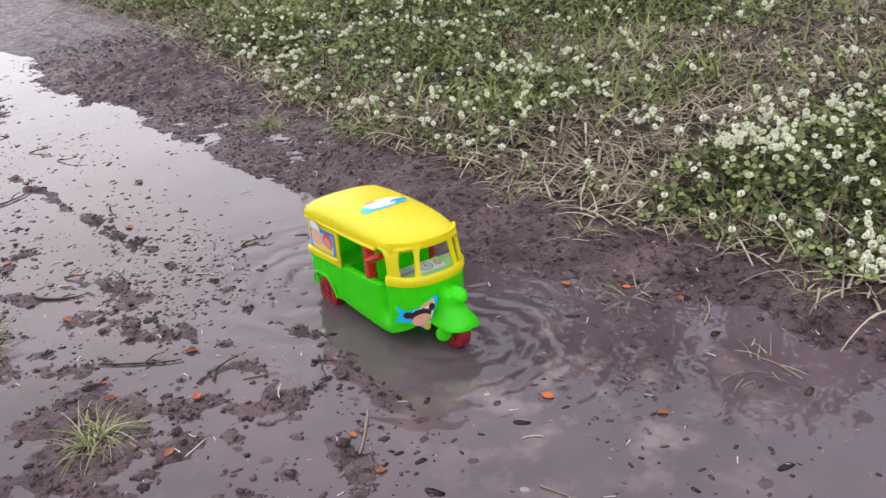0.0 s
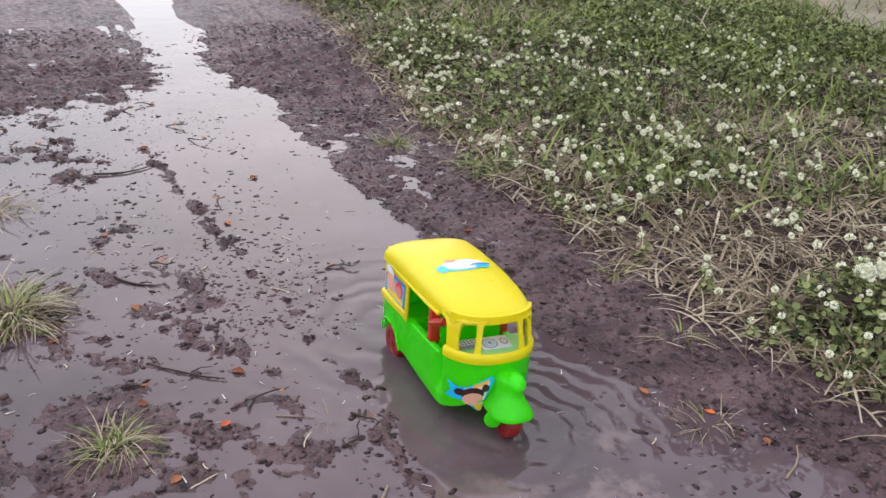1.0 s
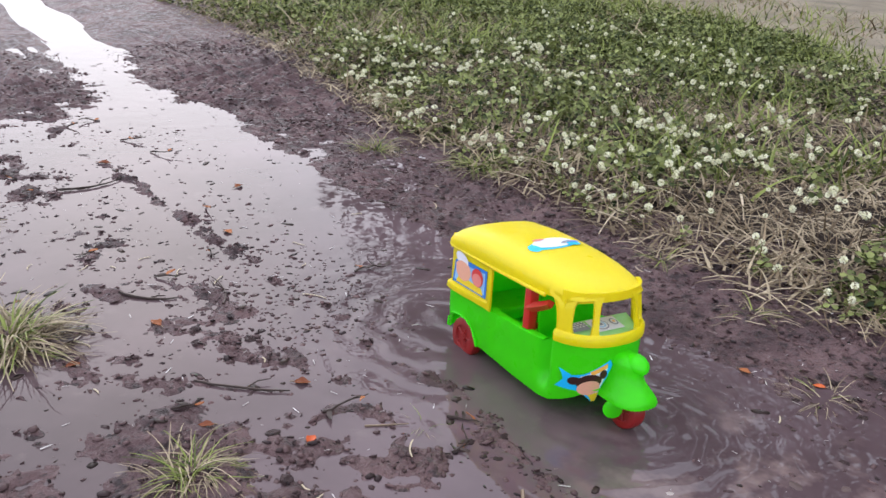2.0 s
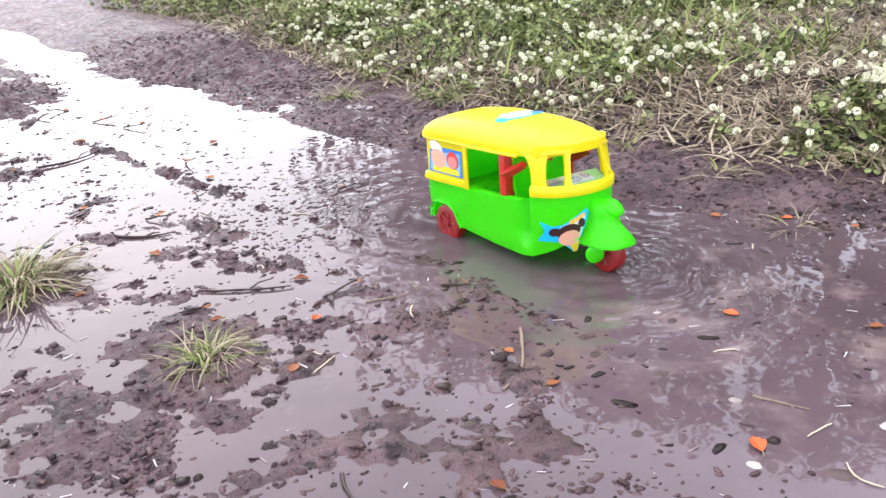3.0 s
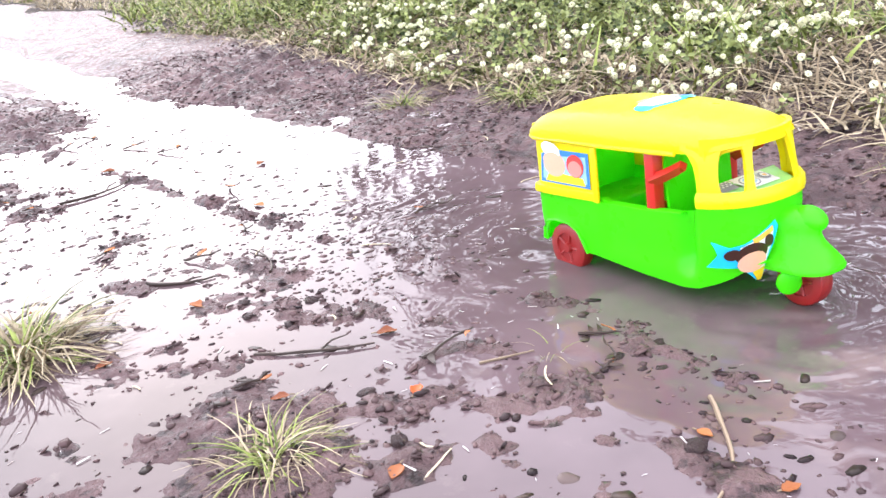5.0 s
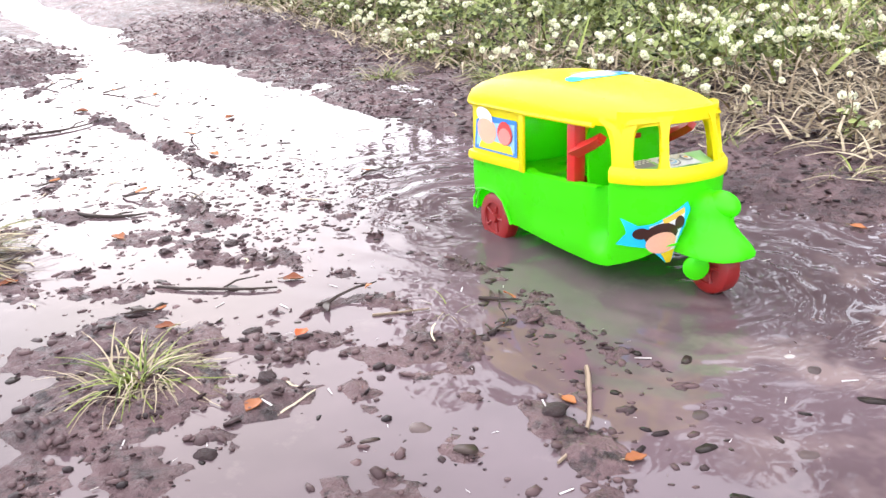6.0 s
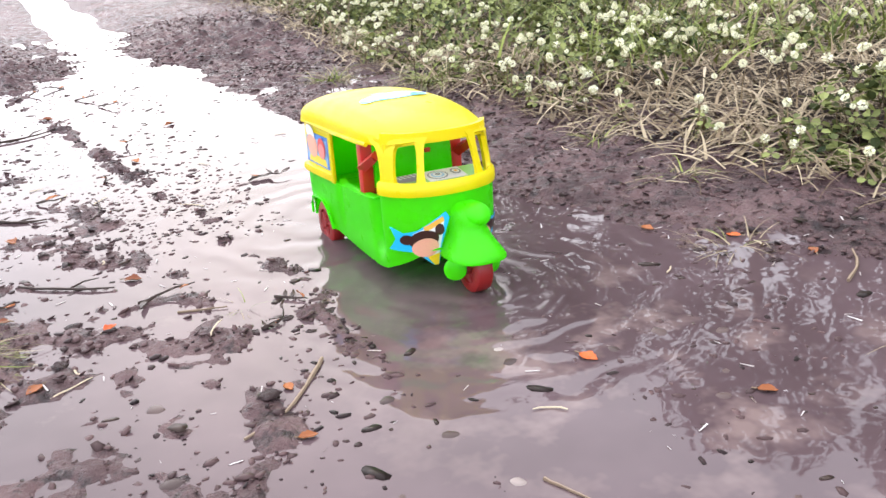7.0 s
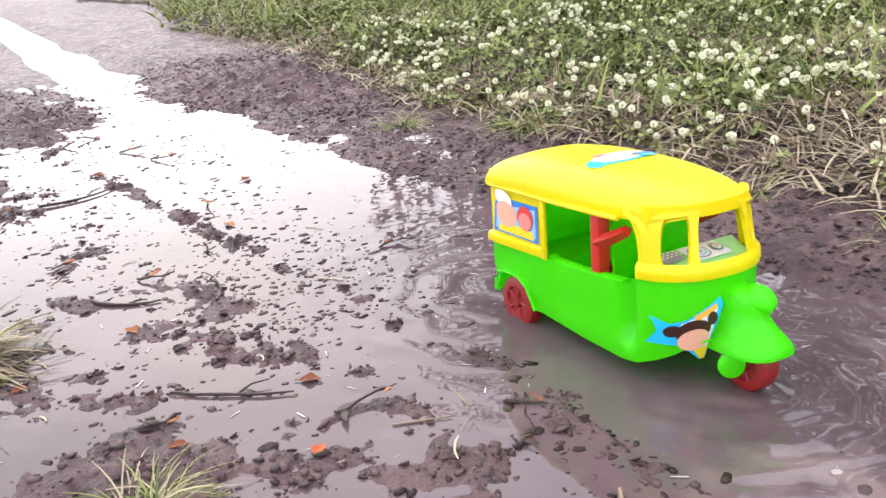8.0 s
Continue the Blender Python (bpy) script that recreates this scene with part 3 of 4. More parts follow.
# seats
seat = part("rear_seat", box_bm(-0.122, -0.045, -0.057, 0.057, 0.060, 0.078, 0.005, seg=3), GREEN, toy)
bm = box_bm(-0.122, -0.100, -0.060, 0.060, 0.076, 0.130, 0.006, seg=3)
part("backrest", bm, GREEN, seat)
dseat = part("driver_seat", box_bm(0.043, 0.080, -0.030, 0.030, 0.045, 0.074, 0.005, seg=3), GREEN, toy)
rws = []
for k in range(15):
    # tall shell with rounded top corners and a shallow hollow
    f = k / 14
    z = bez(0.070, 0.147, f)
    w = 0.0445 - 0.016 * max(0.0, (f - 0.72) / 0.28) ** 2.6
    row = [Vector((0.0455 - 0.004 * f - 0.004 * (1 - (j / 6 - 1) ** 2), w * (j / 6 - 1), z)) for j in range(13)]
    rws.append(row)
part("backrest", thick(grid_bm(rws), 0.0025), GREEN, dseat)
part("backrest_button", box_bm(0.0415, 0.0445, 0.014, 0.021, 0.121, 0.126, 0.001), RED, dseat, "small red button")

# red partition frame with forward arms
red = part("partition_bar", box_bm(0.030, 0.036, -0.050, 0.050, 0.084, 0.090, 0.0015), RED, toy, "red plastic partition frame with arms")
for side in (-1, 1):
    part("upright", box_bm(0.031, 0.0425, side * 0.0515 - 0.0065, side * 0.0515 + 0.0065, 0.084, 0.150, 0.001), RED, red)
    pts = [(0.038, side * 0.0545, 0.116), (0.052, side * 0.0545, 0.122), (0.066, side * 0.0545, 0.1285), (0.076, side * 0.054, 0.134)]
    part("arm", tube_bm(pts, [0.0075, 0.007, 0.0065, 0.006], 4, flat=0.85), RED, red)

# nose: headlamp bulge, front mudguard, indicator discs
def dome(rings, seg=20, close_top=True):
    """A skin from rings (centre x, z, half width, half depth)."""
    rws = [[Vector((cx + dx * math.cos(a), wy * math.sin(a), z)) for a in [math.pi * (i / seg - 0.5) for i in range(seg + 1)]] for cx, z, wy, dx in rings]
    return rws


NOSE_Y = 0.009
rings = [(0.130, 0.0900, 0.003, 0.008), (0.134, 0.0892, 0.0088, 0.0175), (0.137, 0.0868, 0.0128, 0.0245), (0.138, 0.0828, 0.0152, 0.0295),
         (0.138, 0.0775, 0.0163, 0.0318), (0.138, 0.0715, 0.0168, 0.0315), (0.139, 0.0655, 0.0176, 0.0305), (0.141, 0.0600, 0.0188, 0.0312),
         (0.145, 0.0540, 0.0208, 0.0330), (0.148, 0.0490, 0.0236, 0.0346), (0.150, 0.0440, 0.0264, 0.0357), (0.151, 0.0400, 0.0281, 0.0362), (0.151, 0.0372, 0.0281, 0.0358)]
rws = []
for cx, z, wy, dx in rings:
    flare = max(0.0, min(1.0, (0.070 - z) / 0.03))
    e = 1 - 0.28 * flare
    row = []
    for k in range(40):
        a = 2 * math.pi * k / 40
        ca, sa = math.cos(a), math.sin(a)
        row.append(Vector((cx + dx * math.copysign(abs(ca) ** e, ca), NOSE_Y + wy * math.copysign(abs(sa) ** e, sa), z - 0.004 * flare * (ca < 0) * ca * ca)))
    rws.append(row)
nose = part("front_mudguard", thick(grid_bm(rws, closed=True), 0.0015), GREEN, toy, "green nose with rounded mudguard over the front wheel")
bm = bmesh.new()
bmesh.ops.create_uvsphere(bm, u_segments=24, v_segments=14, radius=1)
for v in bm.verts:
    v.co = Vector((0.1585 + 0.0148 * v.co.x, NOSE_Y + 0.003 + 0.0135 * v.co.y, 0.0802 + 0.0108 * v.co.z - 0.0030 * v.co.x))
part("headlamp", bm, GREEN, nose, "rounded green headlamp bulge")
for side in (-1, 1):
    bm = bmesh.new()
    n = 24
    prof = [(-0.0022, 0.0095), (-0.0015, 0.0112), (0.0015, 0.0112), (0.0026, 0.0095), (0.003, 0.003)]
    rws = [[Vector((h, r * math.cos(2 * math.pi * k / n), r * math.sin(2 * math.pi * k / n))) for k in range(n)] for h, r in prof]
    bm = grid_bm(rws, closed=True)
    bmesh.ops.holes_fill(bm, edges=[e for e in bm.edges if e.is_boundary])
    disc = part("indicator_disc", bm, GREEN, nose, m=pose(0.1535, NOSE_Y + side * 0.0215, 0.0268, 0, 0, side * 30))
    part("stalk", tube_bm([(-0.002, 0, 0.006), (-0.010, -side * 0.001, 0.014), (-0.016, -side * 0.002, 0.016)], 0.003, 8), GREEN, disc)


# wheels
def wheel(x, y, r, w, name, parent):
    n = 36
    prof = [(-w / 2, r * 0.60), (-w / 2, r * 0.88), (-w / 2 + 0.0015, r * 0.97), (-w * 0.25, r), (w * 0.25, r), (w / 2 - 0.0015, r * 0.97), (w / 2, r * 0.88), (w / 2, r * 0.60)]
    rws = [[Vector((rr * math.cos(2 * math.pi * k / n), h, rr * math.sin(2 * math.pi * k / n))) for k in range(n)] for h, rr in prof]
    tyre = part(name, grid_bm(rws, closed=True), DARKRED, parent, "dark red plastic wheel", m=pose(x, y, r))
    prof = [(-w / 2, r * 0.62), (-w / 2 + 0.0025, r * 0.58), (-w / 2 + 0.003, r * 0.22), (-w / 2 - 0.001, r * 0.18), (-w / 2 - 0.001, 0.0004),
            ]
    rws = [[Vector((rr * math.cos(2 * math.pi * k / n), h, rr * math.sin(2 * math.pi * k / n))) for k in range(n)] for h, rr in prof]
    rws2 = [[Vector((p.x, -p.y, p.z)) for p in r_] for r_ in rws]
    bm = grid_bm(rws, closed=True)
    grid_bm(rws2, closed=True, bm=bm)
    rim = part("rim", bm, DARKRED, tyre)
    for k in range(5):
        # low ribs pressed into the disc
        a = 2 * math.pi * k / 5
        part("rib", tube_bm([(r * 0.2 * math.cos(a), -w / 2 + 0.0026, r * 0.2 * math.sin(a)), (r * 0.6 * math.cos(a), -w / 2 + 0.0022, r * 0.6 * math.sin(a))], 0.0016, 6), DARKRED, rim)
    return tyre


wheel(-0.089, -0.0535, 0.0270, 0.016, "rear_wheel", toy)
wheel(-0.089, 0.0535, 0.0270, 0.016, "rear_wheel", toy)
wheel(0.1535, NOSE_Y, 0.0240, 0.018, "front_wheel", toy)
part("rear_axle", tube_bm([(-0.089, -0.05, 0.0255), (-0.089, 0.05, 0.0255)], 0.003, 10), RED, toy)
part("front_fork", box_bm(0.140, 0.156, NOSE_Y - 0.0125, NOSE_Y + 0.0125, 0.040, 0.058, 0.002), DARKRED, toy)


# printed stickers, as plain coloured shapes that follow the surface
def blob(cx, cy, rx, ry, n=20, rot=0.0):
    return [(cx + rx * math.cos(2 * math.pi * k / n) * math.cos(rot) - ry * math.sin(2 * math.pi * k / n) * math.sin(rot),
             cy + rx * math.cos(2 * math.pi * k / n) * math.sin(rot) + ry * math.sin(2 * math.pi * k / n) * math.cos(rot)) for k in range(n)]


def sticker(shapes, place, parent, name, label):
    """Flat shapes (ink, outline) laid over a surface one above the other; place(u, v, lift) gives the spot."""
    first = None
    for k, (ink, pts) in enumerate(shapes):
        bm = bmesh.new()
        f = bm.faces.new([bm.verts.new((u, v, 0)) for u, v in pts])
        bmesh.ops.triangulate(bm, faces=[f])
        for _ in range(2):
            bmesh.ops.subdivide_edges(bm, edges=bm.edges[:], cuts=1, use_grid_fill=True)
        for v in bm.verts:
            v.co = place(v.co.x, v.co.y, 0.0007 + 0.00022 * k)
        ob = part(name if first is None else "print", bm, INK[ink], parent if first is None else first, label if first is None else "")
        first = first or ob


def side_place(sgn):
    return lambda u, v, lift: Vector((u, sgn * (0.0644 + lift), v))


for sgn in (-1, 1):
    x0, x1, z0, z1 = -0.116, -0.0385, 0.0995, 0.140
    cx = (x0 + x1) / 2
    shapes = [("blue", [(x0, z0), (x1, z0), (x1, z1 - 0.004), (x0 + 0.02, z1 - 0.004), (x0 + 0.004, z1 - 0.010)]),
              ("lightblue", [(x0 + 0.004, z0 + 0.004), (x1 - 0.004, z0 + 0.004), (x1 - 0.004, z1 - 0.008), (x0 + 0.008, z1 - 0.012)]),
              ("yellow", [(x0 + 0.008, z0 + 0.002), (x1 - 0.006, z0 + 0.002), (x1 - 0.010, z0 + 0.010), (x0 + 0.016, z0 + 0.013)]),
              ("skin", blob(cx - 0.014, 0.1205, 0.0175, 0.0135)),
              ("white", blob(cx - 0.018, 0.1355, 0.0150, 0.0080, rot=-0.25)),
              ("skin", blob(cx - 0.016, 0.1245, 0.0150, 0.0085)),
              ("red", blob(cx + 0.019, 0.1215, 0.0130, 0.0120)),
              ("pink", blob(cx + 0.019, 0.1185, 0.0105, 0.0085))]
    sticker(shapes, side_place(sgn), upper, "side_sticker", "square printed sticker of coloured round shapes")


def cowl_place(sgn):
    return lambda u, v, lift: (lambda p: Vector((p.x, -sgn * p.y, p.z)))(cowl(min(-0.001, u), v, lift + 0.0003))


for sgn in (-1, 1):
    # u is y on the right side, v the height
    shapes = [("cyan", [(-0.0585, 0.0690), (-0.050, 0.0630), (-0.040, 0.0655), (-0.026, 0.0740), (-0.012, 0.0830), (-0.008, 0.0760), (-0.012, 0.0660), (-0.016, 0.0480), (-0.0165, 0.0270), (-0.022, 0.0260), (-0.040, 0.0420), (-0.0580, 0.0440), (-0.055, 0.0560)]),
              ("white", [(-0.043, 0.0625), (-0.026, 0.0705), (-0.014, 0.0740), (-0.0165, 0.0560), (-0.018, 0.0300), (-0.040, 0.0470)]),
              ("orange", [(-0.034, 0.0690), (-0.015, 0.0785), (-0.014, 0.0735), (-0.032, 0.0640)]),
              ("yellow", [(-0.0290, 0.0360), (-0.0175, 0.0400), (-0.0175, 0.0260), (-0.0215, 0.0260)]),
              ("brown", blob(-0.0470, 0.0560, 0.0050, 0.0055)), ("brown", blob(-0.0190, 0.0655, 0.0045, 0.0060)),
              ("brown", blob(-0.0325, 0.0555, 0.0130, 0.0105, rot=0.12)),
              ("skin", blob(-0.0310, 0.0472, 0.0118, 0.0105, rot=0.10))]
    sticker(shapes, cowl_place(sgn), body, "front_sticker", "cyan star sticker with brown and peach shapes")

rect = lambda u0, u1, v0, v1: [(u0, v0), (u1, v0), (u1, v1), (u0, v1)]
shapes = [("white", rect(0.0935, 0.118, -0.016, 0.026))]
for r, ink in ((0.0095, "grey"), (0.0080, "white"), (0.0062, "lightblue"), (0.0044, "white"), (0.0026, "grey")):
    shapes.append((ink, blob(0.106, -0.002, r, r * 1.15, 22)))
shapes += [("grey", blob(0.106, 0.018, 0.0065, 0.0055)), ("white", blob(0.106, 0.018, 0.0045, 0.0038)), ("orange", blob(0.106, 0.018, 0.002, 0.002))]
sticker(shapes, DASH, dashboard, "dial_sticker", "white printed dial sticker with rings")
shapes = [("grey", rect(0.0935, 0.110, -0.046, -0.020))]
shapes += [("white", rect(0.0955 + 0.005 * a, 0.0975 + 0.005 * a, -0.044 + 0.0048 * b, -0.0412 + 0.0048 * b)) for a in range(3) for b in range(5)]
sticker(shapes, DASH, dashboard, "switch_sticker", "dark printed sticker with pale squares")

roof_place = lambda u, v, lift: Vector((u, v, roof_z(u, v) + lift))
shapes = [("cyan", blob(0.006, -0.002, 0.0150, 0.036, 26, 0.05)),
          ("white", blob(0.002, 0.001, 0.0150, 0.031, 26, 0.05)),
          ("cyan", blob(0.010, -0.033, 0.010, 0.0075)), ("cyan", blob(0.012, 0.026, 0.006, 0.010)),
          ("blue", blob(0.006, 0.030, 0.0035, 0.010, 16, 0.1)),
          ("grey", blob(0.006, 0.018, 0.0025, 0.010, 16, 0.3)),
          ("pink", blob(-0.009, -0.014, 0.003, 0.009, 16))]
sticker(shapes, roof_place, roof, "roof_sticker", "white and cyan oval roof sticker")


# ---- plants and litter ----
rng = np.random.default_rng(7)


def scatter(verts, faces, place, yaw, size, tilt_x=None, tilt_y=None, stretch=None):
    """Many copies of a small shape as one set of arrays. place (n,3), yaw and size (n)."""
    n, v = len(place), len(verts)
    p = np.repeat(verts[None], n, 0) * size[:, None, None]
    if stretch is not None:
        p = p * stretch[:, None, :]
    for ang, (a, b) in ((tilt_x, (1, 2)), (tilt_y, (2, 0)), (yaw, (0, 1))):
        if ang is None:
            continue
        c, s = np.cos(ang)[:, None], np.sin(ang)[:, None]
        pa, pb = p[:, :, a].copy(), p[:, :, b].copy()
        p[:, :, a], p[:, :, b] = pa * c - pb * s, pa * s + pb * c
    p += place[:, None, :]
    f = faces[None] + (np.arange(n) * v)[:, None, None]
    return p.reshape(-1, 3), f.reshape(-1, faces.shape[1])


def joined(sets):
    vs, fs, k = [], [], 0
    for v, f in sets:
        vs.append(v)
        fs.append(f + k)
        k += len(v)
    return np.concatenate(vs), np.concatenate(fs)


def blade(bend=0.45, width=0.07):
    """A grass blade 1 high, bent along x, five quads."""
    rows_, q = [], []
    for k in range(6):
        t = k / 5
        w = width * (1 - t) ** 0.7 * (0.75 + 0.5 * (t < 0.3)) + 0.004
        rows_ += [(bend * t ** 2, -w, t * (1 - 0.35 * bend * t)), (bend * t ** 2, w, t * (1 - 0.35 * bend * t))]
    for k in range(5):
        q.append((2 * k, 2 * k + 1, 2 * k + 3, 2 * k + 2))
    return np.array(rows_), np.array(q)


def trefoil():
    """Three round leaflets, each folded along its rib, six quads, 1 across."""
    vs, fs = [], []
    for k in range(3):
        a = 2 * math.pi * k / 3
        for r, o, z in ((0.02, 0, 0), (0.30, -0.24, 0.05), (0.56, -0.16, 0.02), (0.56, 0.0, -0.05), (0.56, 0.16, 0.02), (0.30, 0.24, 0.05), (0.30, 0.0, -0.04)):
            vs.append((r * math.cos(a) - o * math.sin(a), r * math.sin(a) + o * math.cos(a), z))
        b = 7 * k
        fs += [(b, b + 6, b + 3, b + 1), (b + 1, b + 3, b + 2, b + 2), (b, b + 5, b + 3, b + 6), (b + 5, b + 4, b + 3, b + 3)]
    tri = []
    for f in fs:
        f = list(dict.fromkeys(f))
        tri += [(f[0], f[i], f[i + 1]) for i in range(1, len(f) - 1)]
    return np.array(vs), np.array(tri)


def flower_head():
    """A small globe of pointed florets."""
    vs, fs = [], []
    for k in range(22):
        z = 1 - 2 * (k + 0.5) / 22
        a = k * 2.39996
        d = Vector((math.sqrt(1 - z * z) * math.cos(a), math.sqrt(1 - z * z) * math.sin(a), z))
        t = d.orthogonal().normalized()
        b = d.cross(t)
        k0 = len(vs)
        vs += [tuple(d * 0.20 + t * 0.13), tuple(d * 0.20 - t * 0.13), tuple(d * 0.42 + t * 0.14), tuple(d * 0.42 - t * 0.14), tuple(d * 0.5 + b * 0.10), tuple(d * 0.5 - b * 0.12)]
        fs += [(k0, k0 + 1, k0 + 3, k0 + 2), (k0 + 2, k0 + 4, k0 + 3, k0 + 5)]
    return np.array(vs), np.array(fs)


def lump():
    """An uneven pebble-like clod from a cube cut in two, 1 across."""
    bm = bmesh.new()
    bmesh.ops.create_icosphere(bm, subdivisions=1, radius=0.5)
    v = np.array([q.co * (1 + 0.28 * noise.noise(q.co * 3.1)) for q in bm.verts])
    f = np.array([[q.index for q in p.verts] for p in bm.faces])
    bm.free()
    return v, f


def on_ground(x, y, lift=0.0):
    return np.stack((x, y, np.maximum(height(x, y), 0.004) + lift), 1)


def verge_places(n, x0, x1, depth, power=1.4, inset=0.0):
    """Places on the bank, denser near the mud."""
    x = rng.uniform(x0, x1, n) + rng.normal(0, 0.3, n)
    y = verge_edge(x) + inset + depth * rng.random(n) ** power
    return x, y


def stuff(name, arrays, mat, label, category, smooth=False):
    return tagged(new(name, from_arrays(name, *arrays, mat, smooth)), label, category, kind="stuff")


def lushness(x, y):
    """1 where the clover is thick, 0 where the bank is dry straw."""
    return np.clip(0.80 - 0.24 * step(-0.6, -1.1, x) + 0.9 * fbm(x, y, 1.8, 61, 3) - 0.62 * step(-1.05, -0.75, x) * step(0.12, -0.08, x), 0, 1)


# clover mat
tv, tf = trefoil()
x, y = verge_places(78000, -3.2, 2.3, 1.95, 1.25, -0.03)
keep = rng.random(len(x)) < lushness(x, y) * 1.1
x, y = x[keep], y[keep]
n = len(x)
pl = on_ground(x, y, 0.0)
thickness = (0.035 + 0.045 * np.clip(fbm(x, y, 4, 71, 3) + 0.4, 0, 1.3)) * step(-0.04, 0.12, y - verge_edge(x))
pl[:, 2] += 0.004 + thickness * rng.random(n) ** 0.6
stuff("clover_leaves", scatter(tv, tf, pl, rng.uniform(0, 6.28, n), rng.uniform(0.011, 0.029, n), rng.normal(0, 0.55, n), rng.normal(0, 0.55, n)), CLOVER, "low dense clover leaves on the bank, dull green", "clover")

# white flower heads in drifts
fv, ff = flower_head()
x, y = verge_places(12000, -2.6, 1.6, 1.5, 1.25, -0.03)
dens = np.clip(0.45 + 1.1 * fbm(x, y, 3.2, 81, 3), 0, 1) * (0.25 + 0.75 * lushness(x, y)) * step(-2.6, -0.9, x) * (0.36 + 2.2 * step(-0.12, 0.15, x) * step(1.5, 0.7, x))
keep = rng.random(len(x)) < dens * 0.68
x, y = x[keep], y[keep]
bunch = rng.integers(1, 5, len(x))
x = np.repeat(x, bunch) + rng.normal(0, 0.011, bunch.sum())
y = np.repeat(y, bunch) + rng.normal(0, 0.011, bunch.sum())
n = len(x)
pl = on_ground(x, y)
pl[:, 2] += 0.022 + (0.035 + 0.045 * np.clip(fbm(x, y, 4, 71, 3) + 0.4, 0, 1.3)) * step(-0.04, 0.12, y - verge_edge(x)) * rng.uniform(0.75, 1.1, n)
flower_at = pl.copy()
stuff("clover_flowers", scatter(fv, ff, pl, rng.uniform(0, 6.28, n), 0.0080 + 0.0095 * rng.random(n) ** 1.4, rng.normal(0, 0.4, n), rng.normal(0, 0.4, n), np.stack((np.ones(n), np.ones(n), rng.uniform(0.6, 1.0, n)), 1)), FLOWER, "small round white flower heads scattered over the clover", "flowers")

# flower stalks and runners
sv, sf = blade(0.35, 0.018)
base = flower_at.copy()
base[:, 2] = height(base[:, 0], base[:, 1])
hgt = flower_at[:, 2] - base[:, 2]
sets = [scatter(sv, sf, base, rng.uniform(0, 6.28, n), np.maximum(hgt, 0.02), None, rng.normal(0, 0.15, n))]
x, y = verge_places(9000, -3.0, 0.9, 1.7, 1.3, -0.06)
n = len(x)
sets.append(scatter(sv, sf, on_ground(x, y, 0.012), rng.uniform(0, 6.28, n), rng.uniform(0.04, 0.11, n), None, rng.uniform(0.7, 1.5, n)))
stuff("clover_stems", joined(sets), STEM, "thin brown and tan clover runners", "stems")

# unseen windbreak added behind the sandy track to darken what the puddles mirror
lv0 = np.array([(-0.5, 0, 0), (0, -0.28, 0.06), (0.5, 0, -0.05), (0, 0.28, 0.06), (0, 0, 0)], dtype=float)
lf0 = np.array([[0, 1, 4], [1, 2, 4], [2, 3, 4], [3, 0, 4]])


def tree(x, y, tall, seed):
    """A tapered trunk with limbs and a ragged crown of leaf clumps that starts low."""
    r = np.random.default_rng(seed)
    root = new("tree")
    root.matrix_basis = pose(x, y, float(height(np.array([x]), np.array([y]))[0]))
    tagged(root, "unseen leafy dark green tree added beyond the sandy track to darken reflections", "tree", "trees of the windbreak")
    bm = tube_bm([(0, 0, -0.1), (0.05, 0.02, tall * 0.3), (-0.03, 0.05, tall * 0.6), (0.02, 0, tall * 0.9)], [0.14, 0.11, 0.07, 0.02], 10)
    clumps = []
    for k in range(18):
        f = 0.10 + 0.86 * (k + 0.5) / 18
        a = k * 2.4 + r.uniform(-0.4, 0.4)
        reach = 1.25 * math.sin(math.pi * min(0.95, 0.22 + 0.7 * f)) * r.uniform(0.55, 1.0)
        c = Vector((reach * math.cos(a), reach * math.sin(a), f * tall))
        if k % 2:
            tube_bm([(0, 0, max(0.3, f * tall - 0.5)), c * 0.5 + Vector((0, 0, f * tall * 0.5 - 0.1)), c], [0.05, 0.03, 0.012], 6, bm)
        clumps.append(c)
    part("trunk", bm, BARK, root)
    at = np.repeat(np.array([tuple(c) for c in clumps]), 340, 0)
    d = r.normal(0, 1, at.shape)
    d *= (r.random((len(at), 1)) ** 0.4) / np.linalg.norm(d, axis=1, keepdims=True) * r.uniform(0.45, 0.8, (18, 1)).repeat(340, 0)
    n = len(at)
    v, f = scatter(lv0, lf0, at + d, r.uniform(0, 6.28, n), r.uniform(0.10, 0.19, n), r.normal(0, 0.8, n), r.normal(0, 0.8, n))
    ob = new("crown", from_arrays("crown", v, f, TREELEAF, False))
    ob.parent = root


for k in range(10):
    a = radians(56 + 9.7 * k + 2.5 * math.sin(k * 5.1))
    tree(0.8 + (9.2 + 0.6 * math.sin(k * 2.7)) * math.cos(a), -0.5 + (9.2 + 0.6 * math.sin(k * 2.7)) * math.sin(a), 5.6 + 0.9 * math.sin(k * 1.9), 500 + k)

# green grass among the clover, thicker towards the far bank
bv, bf = blade(0.5, 0.028)
x, y = verge_places(38000, -4.5, 3.0, 2.2, 0.8, 0.0)
keep = rng.random(len(x)) < np.clip(0.06 + 0.9 * fbm(x, y, 2.2, 91, 3) + 0.25 * step(-0.8, -2.0, x) + 0.12 * step(0.9, 1.5, y), 0, 1)
x, y = x[keep], y[keep]
n = len(x)
stuff("bank_grass", scatter(bv, bf, on_ground(x, y), rng.uniform(0, 6.28, n), rng.uniform(0.05, 0.13, n), rng.normal(0, 0.3, n), rng.uniform(0, 0.7, n)), GRASS, "green grass blades growing through the clover", "grass")

